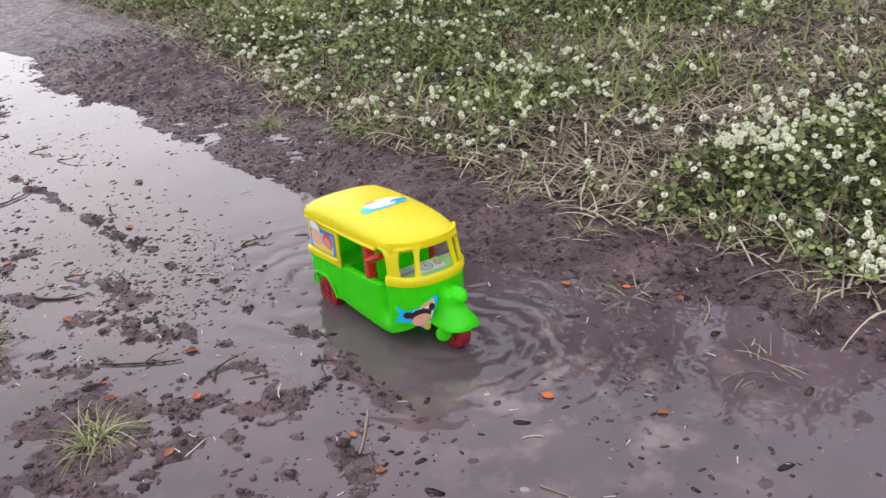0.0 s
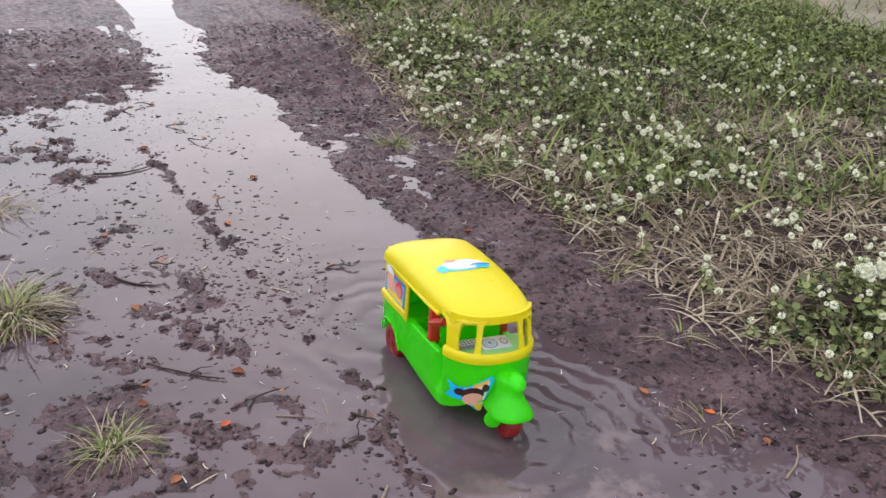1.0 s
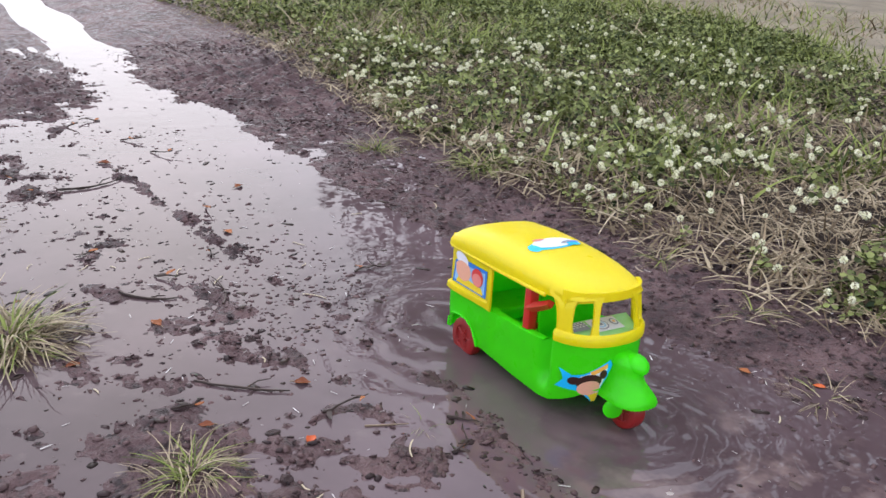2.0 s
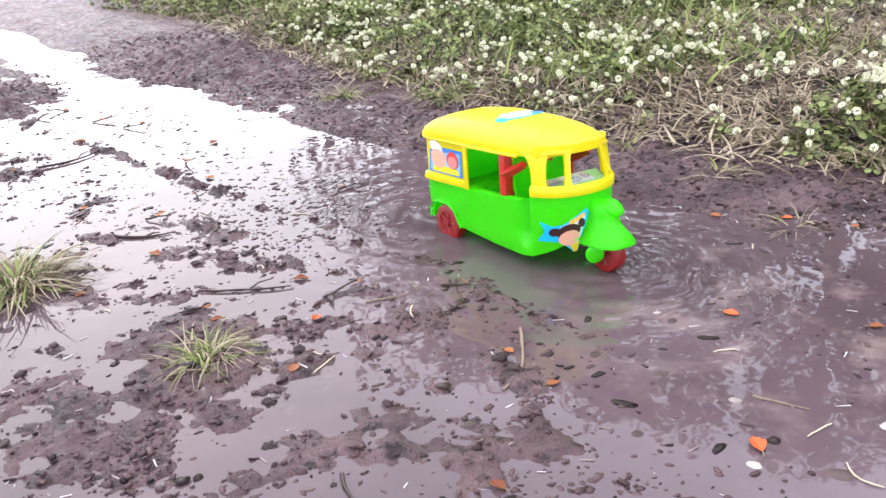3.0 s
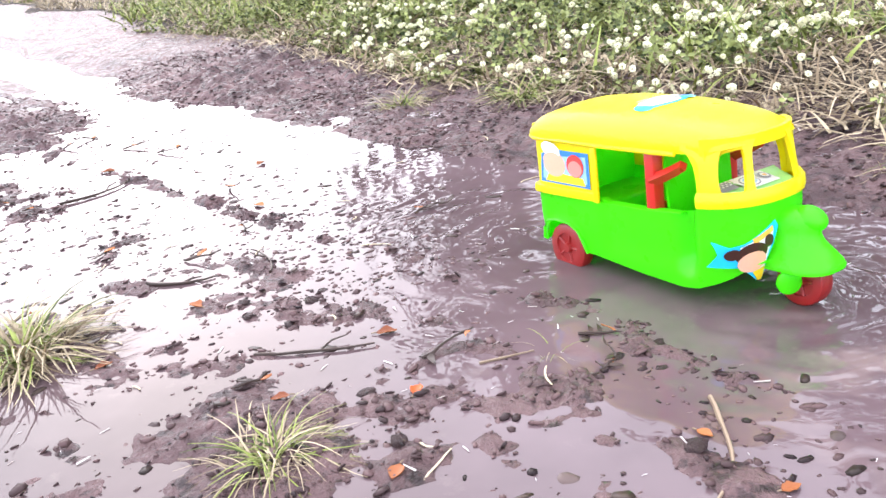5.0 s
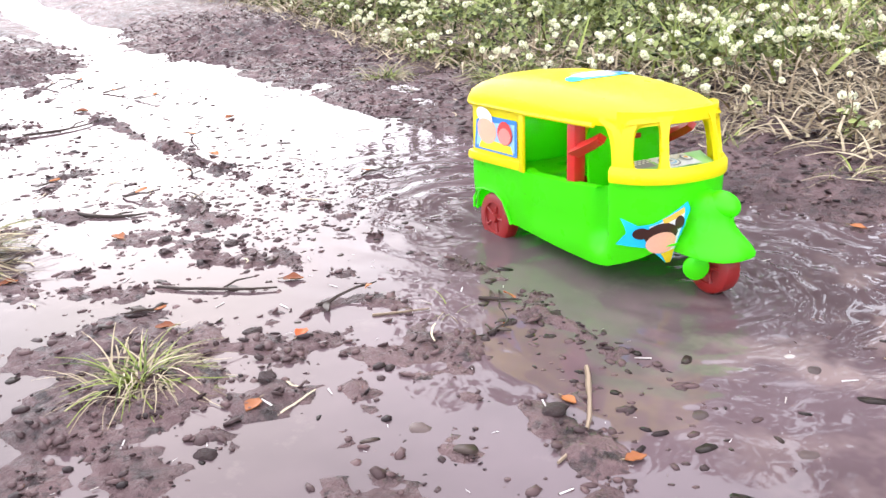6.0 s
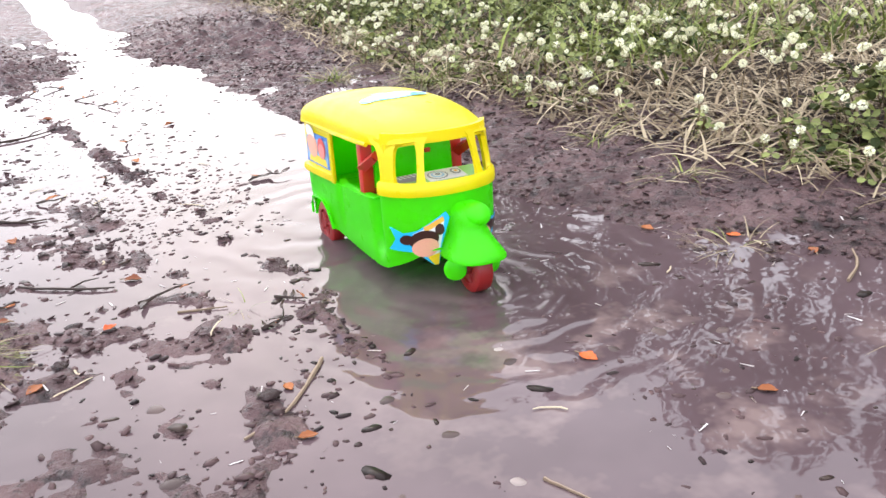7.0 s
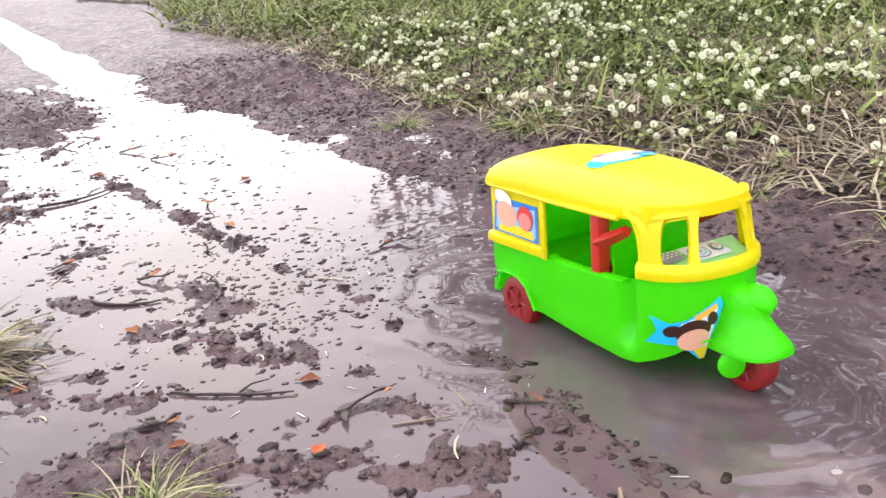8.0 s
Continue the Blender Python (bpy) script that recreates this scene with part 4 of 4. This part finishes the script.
# dry straw lying on the bank's dry parts and along its margin
x, y = verge_places(56000, -3.0, 2.4, 2.15, 1.0, -0.10)
keep = rng.random(len(x)) < np.clip(1.05 - lushness(x, y) + 0.12 * step(0.16, 0.0, y - verge_edge(x)), 0.10, 1)
x, y = x[keep], y[keep]
n = len(x)
lv, lf = blade(0.55, 0.013)
stuff("dry_straw", scatter(lv, lf, on_ground(x, y, 0.008), rng.normal(2.6, 1.1, n), rng.uniform(0.035, 0.12, n), rng.normal(0, 0.3, n), rng.uniform(0.8, 1.6, n)), STRAW, "matted dry straw and grass stalks on the bank", "straw")

# longer bleached stalks strewn over the dry part of the bank
x, y = verge_places(420, -1.0, 0.7, 0.9, 1.3, -0.06)
n = len(x)
lv2, lf2 = blade(0.3, 0.010)
stuff("bleached_stalks", scatter(lv2, lf2, on_ground(x, y, 0.014), rng.uniform(0, 6.28, n), rng.uniform(0.06, 0.16, n), rng.normal(0, 0.2, n), rng.uniform(1.1, 1.6, n)), PALESTRAW, "long bleached straw stalks strewn on the bank", "straw")

# far grass beyond the fine part of the bank, half green, half dry
for name, mat, count, lean, label in (("far_grass", GRASS, 7000, 0.8, "grass further along the muddy track"), ("far_straw", STRAW, 15000, 1.5, "dry straw further along the muddy track")):
    x = rng.uniform(-9, -1.6, count)
    y = verge_edge(x) + 0.1 + rng.random(count) ** 1.2 * 3.0
    if mat is GRASS:
        keep = fbm(x, y, 1.1, 95, 3) > -0.05
        x, y = x[keep], y[keep]
    n = len(x)
    stuff(name, scatter(bv, bf, on_ground(x, y), rng.uniform(0, 6.28, n), rng.uniform(0.06, 0.14, n), rng.normal(0, 0.3, n), lean * rng.uniform(0.2, 1.0, n)), mat, label, "grass")

# mud clods on the ridge and the bank's foot
cv, cf = lump()
x, y = rng.uniform(-2.4, 0.95, 120000), rng.uniform(-1.1, 0.62, 120000)
h = height(x, y)
keep = (h > WATER_Z - 0.0035) & (rng.random(len(x)) < 0.25 + 0.6 * np.clip(fbm(x, y, 5, 101, 2) + 0.25, 0, 1))
keep &= ~((np.abs(x - 0.03) < 0.19) & (np.abs(y) < 0.11))
x, y = x[keep], y[keep]
n = len(x)
stuff("mud_clods", scatter(cv, cf, on_ground(x, y, 0.001), rng.uniform(0, 6.28, n), 0.0025 + 0.009 * rng.random(n) ** 4, rng.normal(0, 0.3, n), rng.normal(0, 0.3, n), np.stack((rng.uniform(0.8, 1.7, n), np.ones(n), rng.uniform(0.2, 0.42, n)), 1)), CLOD, "small dark clods of trodden mud", "mud clods", True)

# tips of trodden mud that just break the water beside the rut
x, y = rng.uniform(-1.6, 0.75, 70000), rng.uniform(-0.75, -0.08, 70000)
h = height(x, y)
keep = (h < WATER_Z) & (h > WATER_Z - 0.012) & (rng.random(len(x)) < np.clip(0.09 + 0.40 * fbm(x, y, 3.4, 111, 3), 0.0, 0.35) * (0.15 + 0.85 * step(-0.6, -0.1, x)) * (0.3 + 0.7 * step(0.75, 0.3, x)))
keep &= ~((np.abs(x - 0.03) < 0.19) & (np.abs(y) < 0.12))
x, y = x[keep], y[keep]
n = len(x)
pl = np.stack((x, y, np.full(n, WATER_Z)), 1)
stuff("mud_specks", scatter(cv, cf, pl, rng.uniform(0, 6.28, n), 0.003 + 0.0065 * rng.random(n) ** 3, rng.normal(0, 0.2, n), None, np.stack((rng.uniform(1.0, 2.0, n), np.ones(n), rng.uniform(0.25, 0.45, n)), 1)), CLOD, "small dark tips of mud breaking the water", "mud clods", True)

# small stones and clods in the shallows ahead of the toy
x, y = rng.uniform(-0.9, 0.95, 60000), rng.uniform(-0.62, 0.34, 60000)
h = height(x, y)
keep = (h < WATER_Z + 0.002) & (rng.random(len(x)) < np.clip(0.03 + 0.30 * fbm(x, y, 5.0, 121, 3), 0.004, 0.2) * (0.06 + 0.94 * step(0.14, 0.34, x)))
keep &= ~((np.abs(x - 0.03) < 0.20) & (np.abs(y) < 0.12))
x, y = x[keep], y[keep]
n = len(x)
pl = np.stack((x, y, np.full(n, WATER_Z - 0.0005)), 1)
stuff("shallow_clods", scatter(cv, cf, pl, rng.uniform(0, 6.28, n), 0.0022 + 0.0065 * rng.random(n) ** 4, rng.normal(0, 0.2, n), None, np.stack((rng.uniform(1.0, 2.2, n), np.ones(n), rng.uniform(0.25, 0.5, n)), 1)), CLOD, "small dark clods and grit showing through shallow water", "mud clods", True)

# pale chaff and bits on mud and water
pv = np.array([(-0.5, -0.07, 0), (0.5, -0.035, 0.02), (0.5, 0.035, 0.02), (-0.5, 0.07, 0)])
pf = np.array([[0, 1, 2, 3]])
pv2 = np.concatenate((pv, pv + (0, 0, 0.03)))
pf2 = np.array([[3, 2, 1, 0], [4, 5, 6, 7], [0, 1, 5, 4], [1, 2, 6, 5], [2, 3, 7, 6], [3, 0, 4, 7]])
x, y = rng.uniform(-2.2, 0.95, 1500), rng.uniform(-1.1, 0.55, 1500)
keep = ~((np.abs(x - 0.03) < 0.20) & (np.abs(y) < 0.10))
x, y = x[keep], y[keep]
n = len(x)
pl = np.stack((x, y, np.maximum(height(x, y) + 0.002, WATER_Z + 0.0003)), 1)
stuff("chaff", scatter(pv2, pf2, pl, rng.uniform(0, 6.28, n), 0.003 + 0.011 * rng.random(n) ** 3, None, None), SPECK, "pale chaff and straw bits on mud and water", "litter")
x, y = rng.uniform(-2.2, 0.95, 900), rng.uniform(-1.1, 0.45, 900)
keep = ~((np.abs(x - 0.03) < 0.20) & (np.abs(y) < 0.10))
x, y = x[keep], y[keep]
n = len(x)
pl = np.stack((x, y, np.maximum(height(x, y) + 0.002, WATER_Z + 0.0002)), 1)
stuff("dark_bits", scatter(cv, cf, pl, rng.uniform(0, 6.28, n), 0.003 + 0.011 * rng.random(n) ** 3, None, None, np.stack((rng.uniform(1, 2.6, n), np.ones(n), np.full(n, 0.07)), 1)), DARKLEAF, "dark rotting plant bits floating on the puddle", "litter", True)


# ---- single tufts, leaves and twigs ----
def grass_tuft(name, x, y, size, count, green, label, lean=0.9, seed=1):
    """A clump of blades that fan out from one root: a dry skirt and a green heart."""
    r = np.random.default_rng(seed)
    root = new(name)
    root.matrix_basis = pose(x, y, float(max(height(np.array([x]), np.array([y]))[0], 0.006)) - 0.002)
    tagged(root, label, "grass tuft", "grass tufts on the mud")
    for pname, mat, k, spread in (("green_foliage", GRASS, int(count * 1.5 * green), 0.55), ("dry_foliage", STRAW, int(count * 1.5 * (1 - green)), 1.0)):
        if k < 3:
            continue
        a = r.uniform(0, 6.28, k)
        rad = size * 0.65 * r.random(k) ** 0.7 * spread
        at = np.stack((rad * np.cos(a), rad * np.sin(a), np.zeros(k)), 1)
        v, f = scatter(*blade(0.7, 0.015), at, a + r.normal(0, 0.8, k), size * r.uniform(0.3, 1.1, k), r.normal(0, 0.45, k), lean * r.uniform(0.3, 1.5, k))
        v[:, 2] = np.maximum(v[:, 2], 0.001)
        ob = new(pname, from_arrays(pname, v, f, mat, False))
        ob.parent = root
    return root


grass_tuft("grass_tuft", -0.36, -0.58, 0.085, 460, 0.32, "large tuft of green and straw-coloured grass on the mud", seed=3)
grass_tuft("grass_tuft", 0.045, -0.195, 0.034, 70, 0.75, "small flattened green weed tuft in the wet mud", 1.3, seed=4)
grass_tuft("grass_tuft", -0.80, -0.62, 0.08, 300, 0.15, "dry straw-coloured grass tuft on the mud", 1.2, seed=5)
grass_tuft("grass_tuft", 0.02, 0.38, 0.055, 36, 0.25, "sparse dry tuft standing at the puddle's edge", 0.8, seed=6)
grass_tuft("grass_tuft", -0.20, 0.41, 0.06, 36, 0.35, "sparse dry tuft standing at the puddle's edge", 0.8, seed=7)
grass_tuft("grass_tuft", 0.22, 0.28, 0.055, 60, 0.2, "sparse dry tuft standing at the puddle's edge", 0.8, seed=8)
grass_tuft("grass_tuft", -0.98, 0.27, 0.065, 110, 0.45, "dark tuft of grass by the small pool", 0.8, seed=9)
grass_tuft("grass_tuft", 0.02, -0.46, 0.055, 400, 0.38, "low tuft of green and dry grass in wet mud", 1.1, seed=10)
grass_tuft("grass_tuft", -0.75, 0.40, 0.08, 130, 0.7, "bright green grass tuft at the bank's edge", 0.7, seed=11)
grass_tuft("grass_tuft", 0.40, 0.46, 0.06, 60, 0.15, "bleached straw tuft at the bank's edge", 1.1, seed=12)
grass_tuft("grass_tuft", 0.46, 0.27, 0.055, 70, 0.2, "straw-coloured tuft on the mud beside the puddle", 1.2, seed=14)
grass_tuft("grass_tuft", -0.05, 0.56, 0.08, 80, 0.05, "bleached straw clump on the dry bank", 1.2, seed=13)


def fallen_leaf(x, y, size, yaw, mat, label, seed, curl=0.5):
    """A curled leaf with a midrib and a stalk."""
    r = random.Random(seed)
    rws = []
    for k in range(9):
        t = k / 8
        w = 0.36 * math.sin(math.pi * min(1, t * 1.02)) ** 0.8 * (1 - 0.25 * t) * (1 + 0.12 * r.uniform(-1, 1))
        zc = curl * 0.25 * (t - 0.5) ** 2
        rws.append([Vector((t - 0.5, w * s, zc + curl * 0.35 * (abs(s) * w / 0.36) ** 2 + 0.02 * r.uniform(-1, 1))) * size for s in (-1, -0.5, 0, 0.5, 1)])
    z = max(float(height(np.array([x]), np.array([y]))[0]), WATER_Z) + 0.0012
    ob = part("fallen_leaf", thick(grid_bm(rws), 0.0006), mat, None, m=pose(x, y, z, 0, 0, yaw))
    tagged(ob, label, "leaf", "fallen leaves")
    part("leaf_stalk", tube_bm([(-0.5 * size, 0, 0.06 * size), (-0.75 * size, 0.05 * size, 0.02 * size)], 0.0007, 5), BARK, ob)
    return ob


leaves = [(0.33, 0.02, 0.022, 20, 0), (0.02, -0.325, 0.020, 130, 0), (-0.10, -0.285, 0.024, 60, 1), (0.23, -0.21, 0.016, 10, 1), (-0.33, -0.40, 0.026, 200, 1),
          (-0.26, -0.52, 0.022, 95, 1), (0.31, -0.22, 0.018, 75, 1), (0.50, -0.16, 0.026, 150, 0), (-0.62, -0.20, 0.024, 20, 1), (-0.05, -0.42, 0.020, 250, 1),
          (0.11, -0.40, 0.022, 310, 1), (0.45, 0.10, 0.018, 45, 1), (-0.45, 0.23, 0.022, 80, 1), (0.13, 0.24, 0.02, 15, 1), (-0.85, -0.10, 0.026, 120, 1),
          (0.40, -0.36, 0.02, 190, 1), (0.66, 0.05, 0.018, 30, 0), (0.62, -0.20, 0.022, 280, 1), (-0.50, -0.62, 0.024, 340, 1), (-1.1, -0.3, 0.03, 60, 1),
          (0.20, 0.30, 0.018, 220, 0), (0.28, 0.33, 0.018, 160, 1)]
for k, (x, y, s, a, kind) in enumerate(leaves):
    fallen_leaf(x, y, s * 0.85, a, (ORANGELEAF, DEADLEAF)[kind], ("bright orange fallen leaf on the wet ground", "curled brown dead leaf on the wet ground")[kind], 40 + k, 0.3 + 0.5 * ((k * 37) % 10) / 10)


def twig(x, y, length, yaw, bend, thickn, label, seed, fork=True):
    """A bent, knotty twig lying on mud or water."""
    r = random.Random(seed)
    z = max(float(height(np.array([x]), np.array([y]))[0]), WATER_Z) + thickn * 0.8
    pts, a = [Vector((0, 0, 0))], 0.0
    for k in range(9):
        a += bend / 9 + r.uniform(-0.12, 0.12)
        pts.append(pts[-1] + Vector((math.cos(a), math.sin(a), r.uniform(-0.02, 0.03))) * length / 9)
    rad = [thickn * (1 - 0.06 * k) * (1 + r.uniform(-0.15, 0.2)) for k in range(10)]
    ob = part("twig", tube_bm(pts, rad, 6), DARKLEAF if fork else BARK, None, m=pose(x, y, z, 0, 0, yaw))
    tagged(ob, label, "twig", "twigs on the ground")
    if fork:
        q = pts[5]
        part("side_shoot", tube_bm([q, q + Vector((0.05, 0.14, 0.02)) * length, q + Vector((0.16, 0.22, 0.03)) * length], [thickn * 0.6, thickn * 0.5, thickn * 0.3], 5), DARKLEAF, ob)
    return ob


twigs = [(0.20, -0.17, 0.13, -35, -0.7, 0.0022, 0), (-0.16, -0.40, 0.12, 40, 0.8, 0.0020, 1), (-0.35, -0.30, 0.10, 150, 0.5, 0.0018, 1), (-0.45, -0.42, 0.09, 20, 1.1, 0.0025, 1),
         (0.35, 0.30, 0.10, 110, 0.6, 0.0018, 0), (-0.62, 0.26, 0.10, 10, 0.3, 0.0016, 0), (0.52, 0.28, 0.07, 170, 0.4, 0.0015, 0), (0.02, -0.26, 0.05, 60, 0.5, 0.0014, 0),
         (0.45, -0.10, 0.05, 10, 0.3, 0.0013, 0), (-0.95, -0.42, 0.14, 80, 0.9, 0.0026, 1), (-0.25, -0.66, 0.10, 200, 0.8, 0.002, 1), (0.30, -0.45, 0.08, 330, 0.7, 0.0018, 1)]
for k, (x, y, l, a, bnd, th, fk) in enumerate(twigs):
    twig(x, y, l, a, bnd, th, ("thin pale curved twig lying in the puddle", "dark forked twig lying in the puddle")[fk], 70 + k, bool(fk))


def rotten_sprig(x, y, size, yaw, seed):
    """A dark, soaked sprig that floats in the puddle: a crooked stem with limp curled leaves."""
    r = random.Random(seed)
    z = max(float(height(np.array([x]), np.array([y]))[0]), WATER_Z) + 0.0008
    pts, a = [Vector((0, 0, 0.001))], r.uniform(-0.4, 0.4)
    for k in range(6):
        a += r.uniform(-0.7, 0.7)
        pts.append(pts[-1] + Vector((math.cos(a), math.sin(a), 0)) * size / 6 + Vector((0, 0, r.uniform(-0.0005, 0.0025))))
    root = new("rotten_sprig")
    root.matrix_basis = pose(x, y, z, 0, 0, yaw)
    tagged(root, "dark soaked plant sprig floating in the puddle", "plant litter", "floating sprigs")
    part("stem", tube_bm(pts, [0.0016, 0.0018, 0.0015, 0.0013, 0.0012, 0.001, 0.0006], 5), DARKLEAF, root)
    for k in range(r.randint(3, 6)):
        q = pts[r.randint(1, 6)]
        ln, wd, b = size * r.uniform(0.16, 0.36), size * r.uniform(0.035, 0.085), r.uniform(0, 6.28)
        d, e = Vector((math.cos(b), math.sin(b), 0)), Vector((-math.sin(b), math.cos(b), 0))
        curl = r.uniform(-0.8, 0.8)
        rws = []
        for j in range(6):
            t = j / 5
            w = wd * math.sin(math.pi * (0.08 + 0.88 * t))
            c = q + d * ln * t + e * curl * ln * t * t
            rws.append([c - e * w + Vector((0, 0, 0.001)), c + Vector((0, 0, 0.0024 * t)), c + e * w + Vector((0, 0, 0.003 * t))])
        part("limp_leaf", thick(grid_bm(rws), 0.0006), (DARKLEAF, DARKLEAF, DEADLEAF)[k % 3], root)
    return root


sprig_rng = random.Random(31)
count = 0
while count < 26:
    x, y = sprig_rng.uniform(-1.5, 0.12), sprig_rng.uniform(-0.72, -0.06)
    if y > -0.15 and x > -0.3 or y > 0.0 + 0.12 * x:
        continue
    rotten_sprig(x, y, sprig_rng.uniform(0.028, 0.062), sprig_rng.uniform(0, 360), 900 + count)
    count += 1


def pebble(x, y, size, seed, mat, label):
    """A flat, worn stone that shows at the water's surface."""
    bm = bmesh.new()
    bmesh.ops.create_icosphere(bm, subdivisions=2, radius=1)
    for v in bm.verts:
        d = v.co.copy()
        v.co *= 1 + 0.22 * noise.noise(d * 1.4 + Vector((seed, 0, 0)))
        v.co = Vector((v.co.x * 1.25, v.co.y, v.co.z * 0.34)) * size
    z = max(float(height(np.array([x]), np.array([y]))[0]), WATER_Z - 0.0015)
    tagged(part("pebble", bm, mat, None, m=pose(x, y, z, 0, 0, seed * 53 % 360)), label, "stone", "pebbles in the shallows")


for k in range(34):
    x = sprig_rng.uniform(0.20, 0.72)
    y = sprig_rng.uniform(-0.16, 0.17) if k % 3 else sprig_rng.uniform(-0.42, -0.14)
    pale = k % 4 == 0
    pebble(x, y, sprig_rng.uniform(0.004, 0.0095), k, (DARKSTONE, PALESTONE)[pale], ("small dark wet pebble in shallow water", "small pale pebble in shallow water")[pale])


# ---- single flower stalks at the bank's margin ----
def clover_flower(x, y, tall, seed, first=None):
    m = pose(x, y, float(height(np.array([x]), np.array([y]))[0]), 0, 0, (seed * 77) % 360)
    if first:
        return copy_thing(first, m @ Matrix.Scale(1, 4))
    r = random.Random(seed)
    root = new("clover_flower")
    root.matrix_basis = m
    tagged(root, "single round white clover flower on a thin bent stalk", "flower", "flowers at the bank's margin")
    lean = r.uniform(0.1, 0.45)
    top = Vector((lean * tall, 0.1 * tall, tall))
    part("stalk", tube_bm([(0, 0, 0), top * 0.4 + Vector((0.004, 0, 0)), top * 0.75, top], [0.0012, 0.0011, 0.001, 0.0009], 5), STEM, root)
    hv, hf = flower_head()
    v, f = scatter(hv, hf, np.array([top]), np.array([0.3]), np.array([0.013]))
    ob = new("flower_head", from_arrays("flower_head", v, f, FLOWER, False))
    ob.parent = root
    for k in range(3):
        q = top * (0.25 + 0.2 * k)
        v, f = scatter(tv, tf, np.array([[q.x + 0.008 * math.cos(k * 2.2), q.y + 0.008 * math.sin(k * 2.2), q.z]]), np.array([k * 1.9]), np.array([0.02]), np.array([0.4]), np.array([0.3]))
        ob = new("leaf", from_arrays("leaf", v, f, CLOVER, False))
        ob.parent = root
    return root


models = [clover_flower(0.10 + 0.09 * k, float(verge_edge(0.10 + 0.09 * k)) - 0.05, 0.035 + 0.008 * k, 200 + k) for k in range(4)]
rr = random.Random(5)
for k in range(44):
    x = rr.uniform(-1.1, 0.8)
    clover_flower(x, float(verge_edge(x)) - 0.075 + 0.07 * rr.random(), 0.04, 300 + k, models[k % 4])


# ---- larger lumps of mud, each by itself ----
def mud_lump(seed):
    bm = bmesh.new()
    bmesh.ops.create_icosphere(bm, subdivisions=3, radius=1)
    for v in bm.verts:
        d = v.co.copy()
        v.co *= 1 + 0.30 * noise.noise(d * 1.6 + Vector((seed * 5.1, 0, 0))) + 0.14 * noise.noise(d * 4.3 + Vector((0, seed, 0)))
        v.co.z *= 0.5
    me = bpy.data.meshes.new("mud_lump")
    bm.to_mesh(me)
    bm.free()
    me.polygons.foreach_set("use_smooth", [True] * len(me.polygons))
    me.materials.append(MUD)
    return me


lump_meshes = [mud_lump(k) for k in range(4)]
for k in range(34):
    while True:
        x, y = rr.uniform(-0.9, 0.6), rr.uniform(-0.6, 0.42)
        h = float(height(np.array([x]), np.array([y]))[0])
        if h > 0.007 and not (abs(x - 0.03) < 0.22 and abs(y) < 0.12):
            break
    ob = new("mud_lump", lump_meshes[k % 4])
    s_ = rr.uniform(0.004, 0.0085)
    ob.matrix_basis = pose(x, y, h + s_ * 0.12, rr.uniform(-10, 10), rr.uniform(-10, 10), rr.uniform(0, 360)) @ Matrix.Diagonal((s_ * rr.uniform(1, 1.6), s_, s_ * 0.8, 1))
    tagged(ob, "dark rounded lump of wet mud", "mud lump", "lumps of mud")


# ---- pale straw bits lying on mud and water ----
for k in range(36):
    x, y = rr.uniform(-0.8, 0.75), rr.uniform(-0.6, 0.36)
    if abs(x - 0.03) < 0.21 and abs(y) < 0.11:
        continue
    z = max(float(height(np.array([x]), np.array([y]))[0]), WATER_Z) + 0.0012
    ln, b = rr.uniform(0.012, 0.045), rr.uniform(-0.2, 0.2)
    pts = [(ln * (t - 0.5), b * ln * (t - 0.5) ** 2 * 4, 0.0004 * math.sin(9 * t)) for t in (0, 0.2, 0.4, 0.6, 0.8, 1)]
    ob = part("straw_bit", tube_bm(pts, [0.0008, 0.0011, 0.0010, 0.0010, 0.0009, 0.0006], 5, flat=0.6), PALESTRAW, None, m=pose(x, y, z, 0, 0, rr.uniform(0, 360)))
    tagged(ob, "short pale piece of straw on the wet ground", "straw", "straw bits")
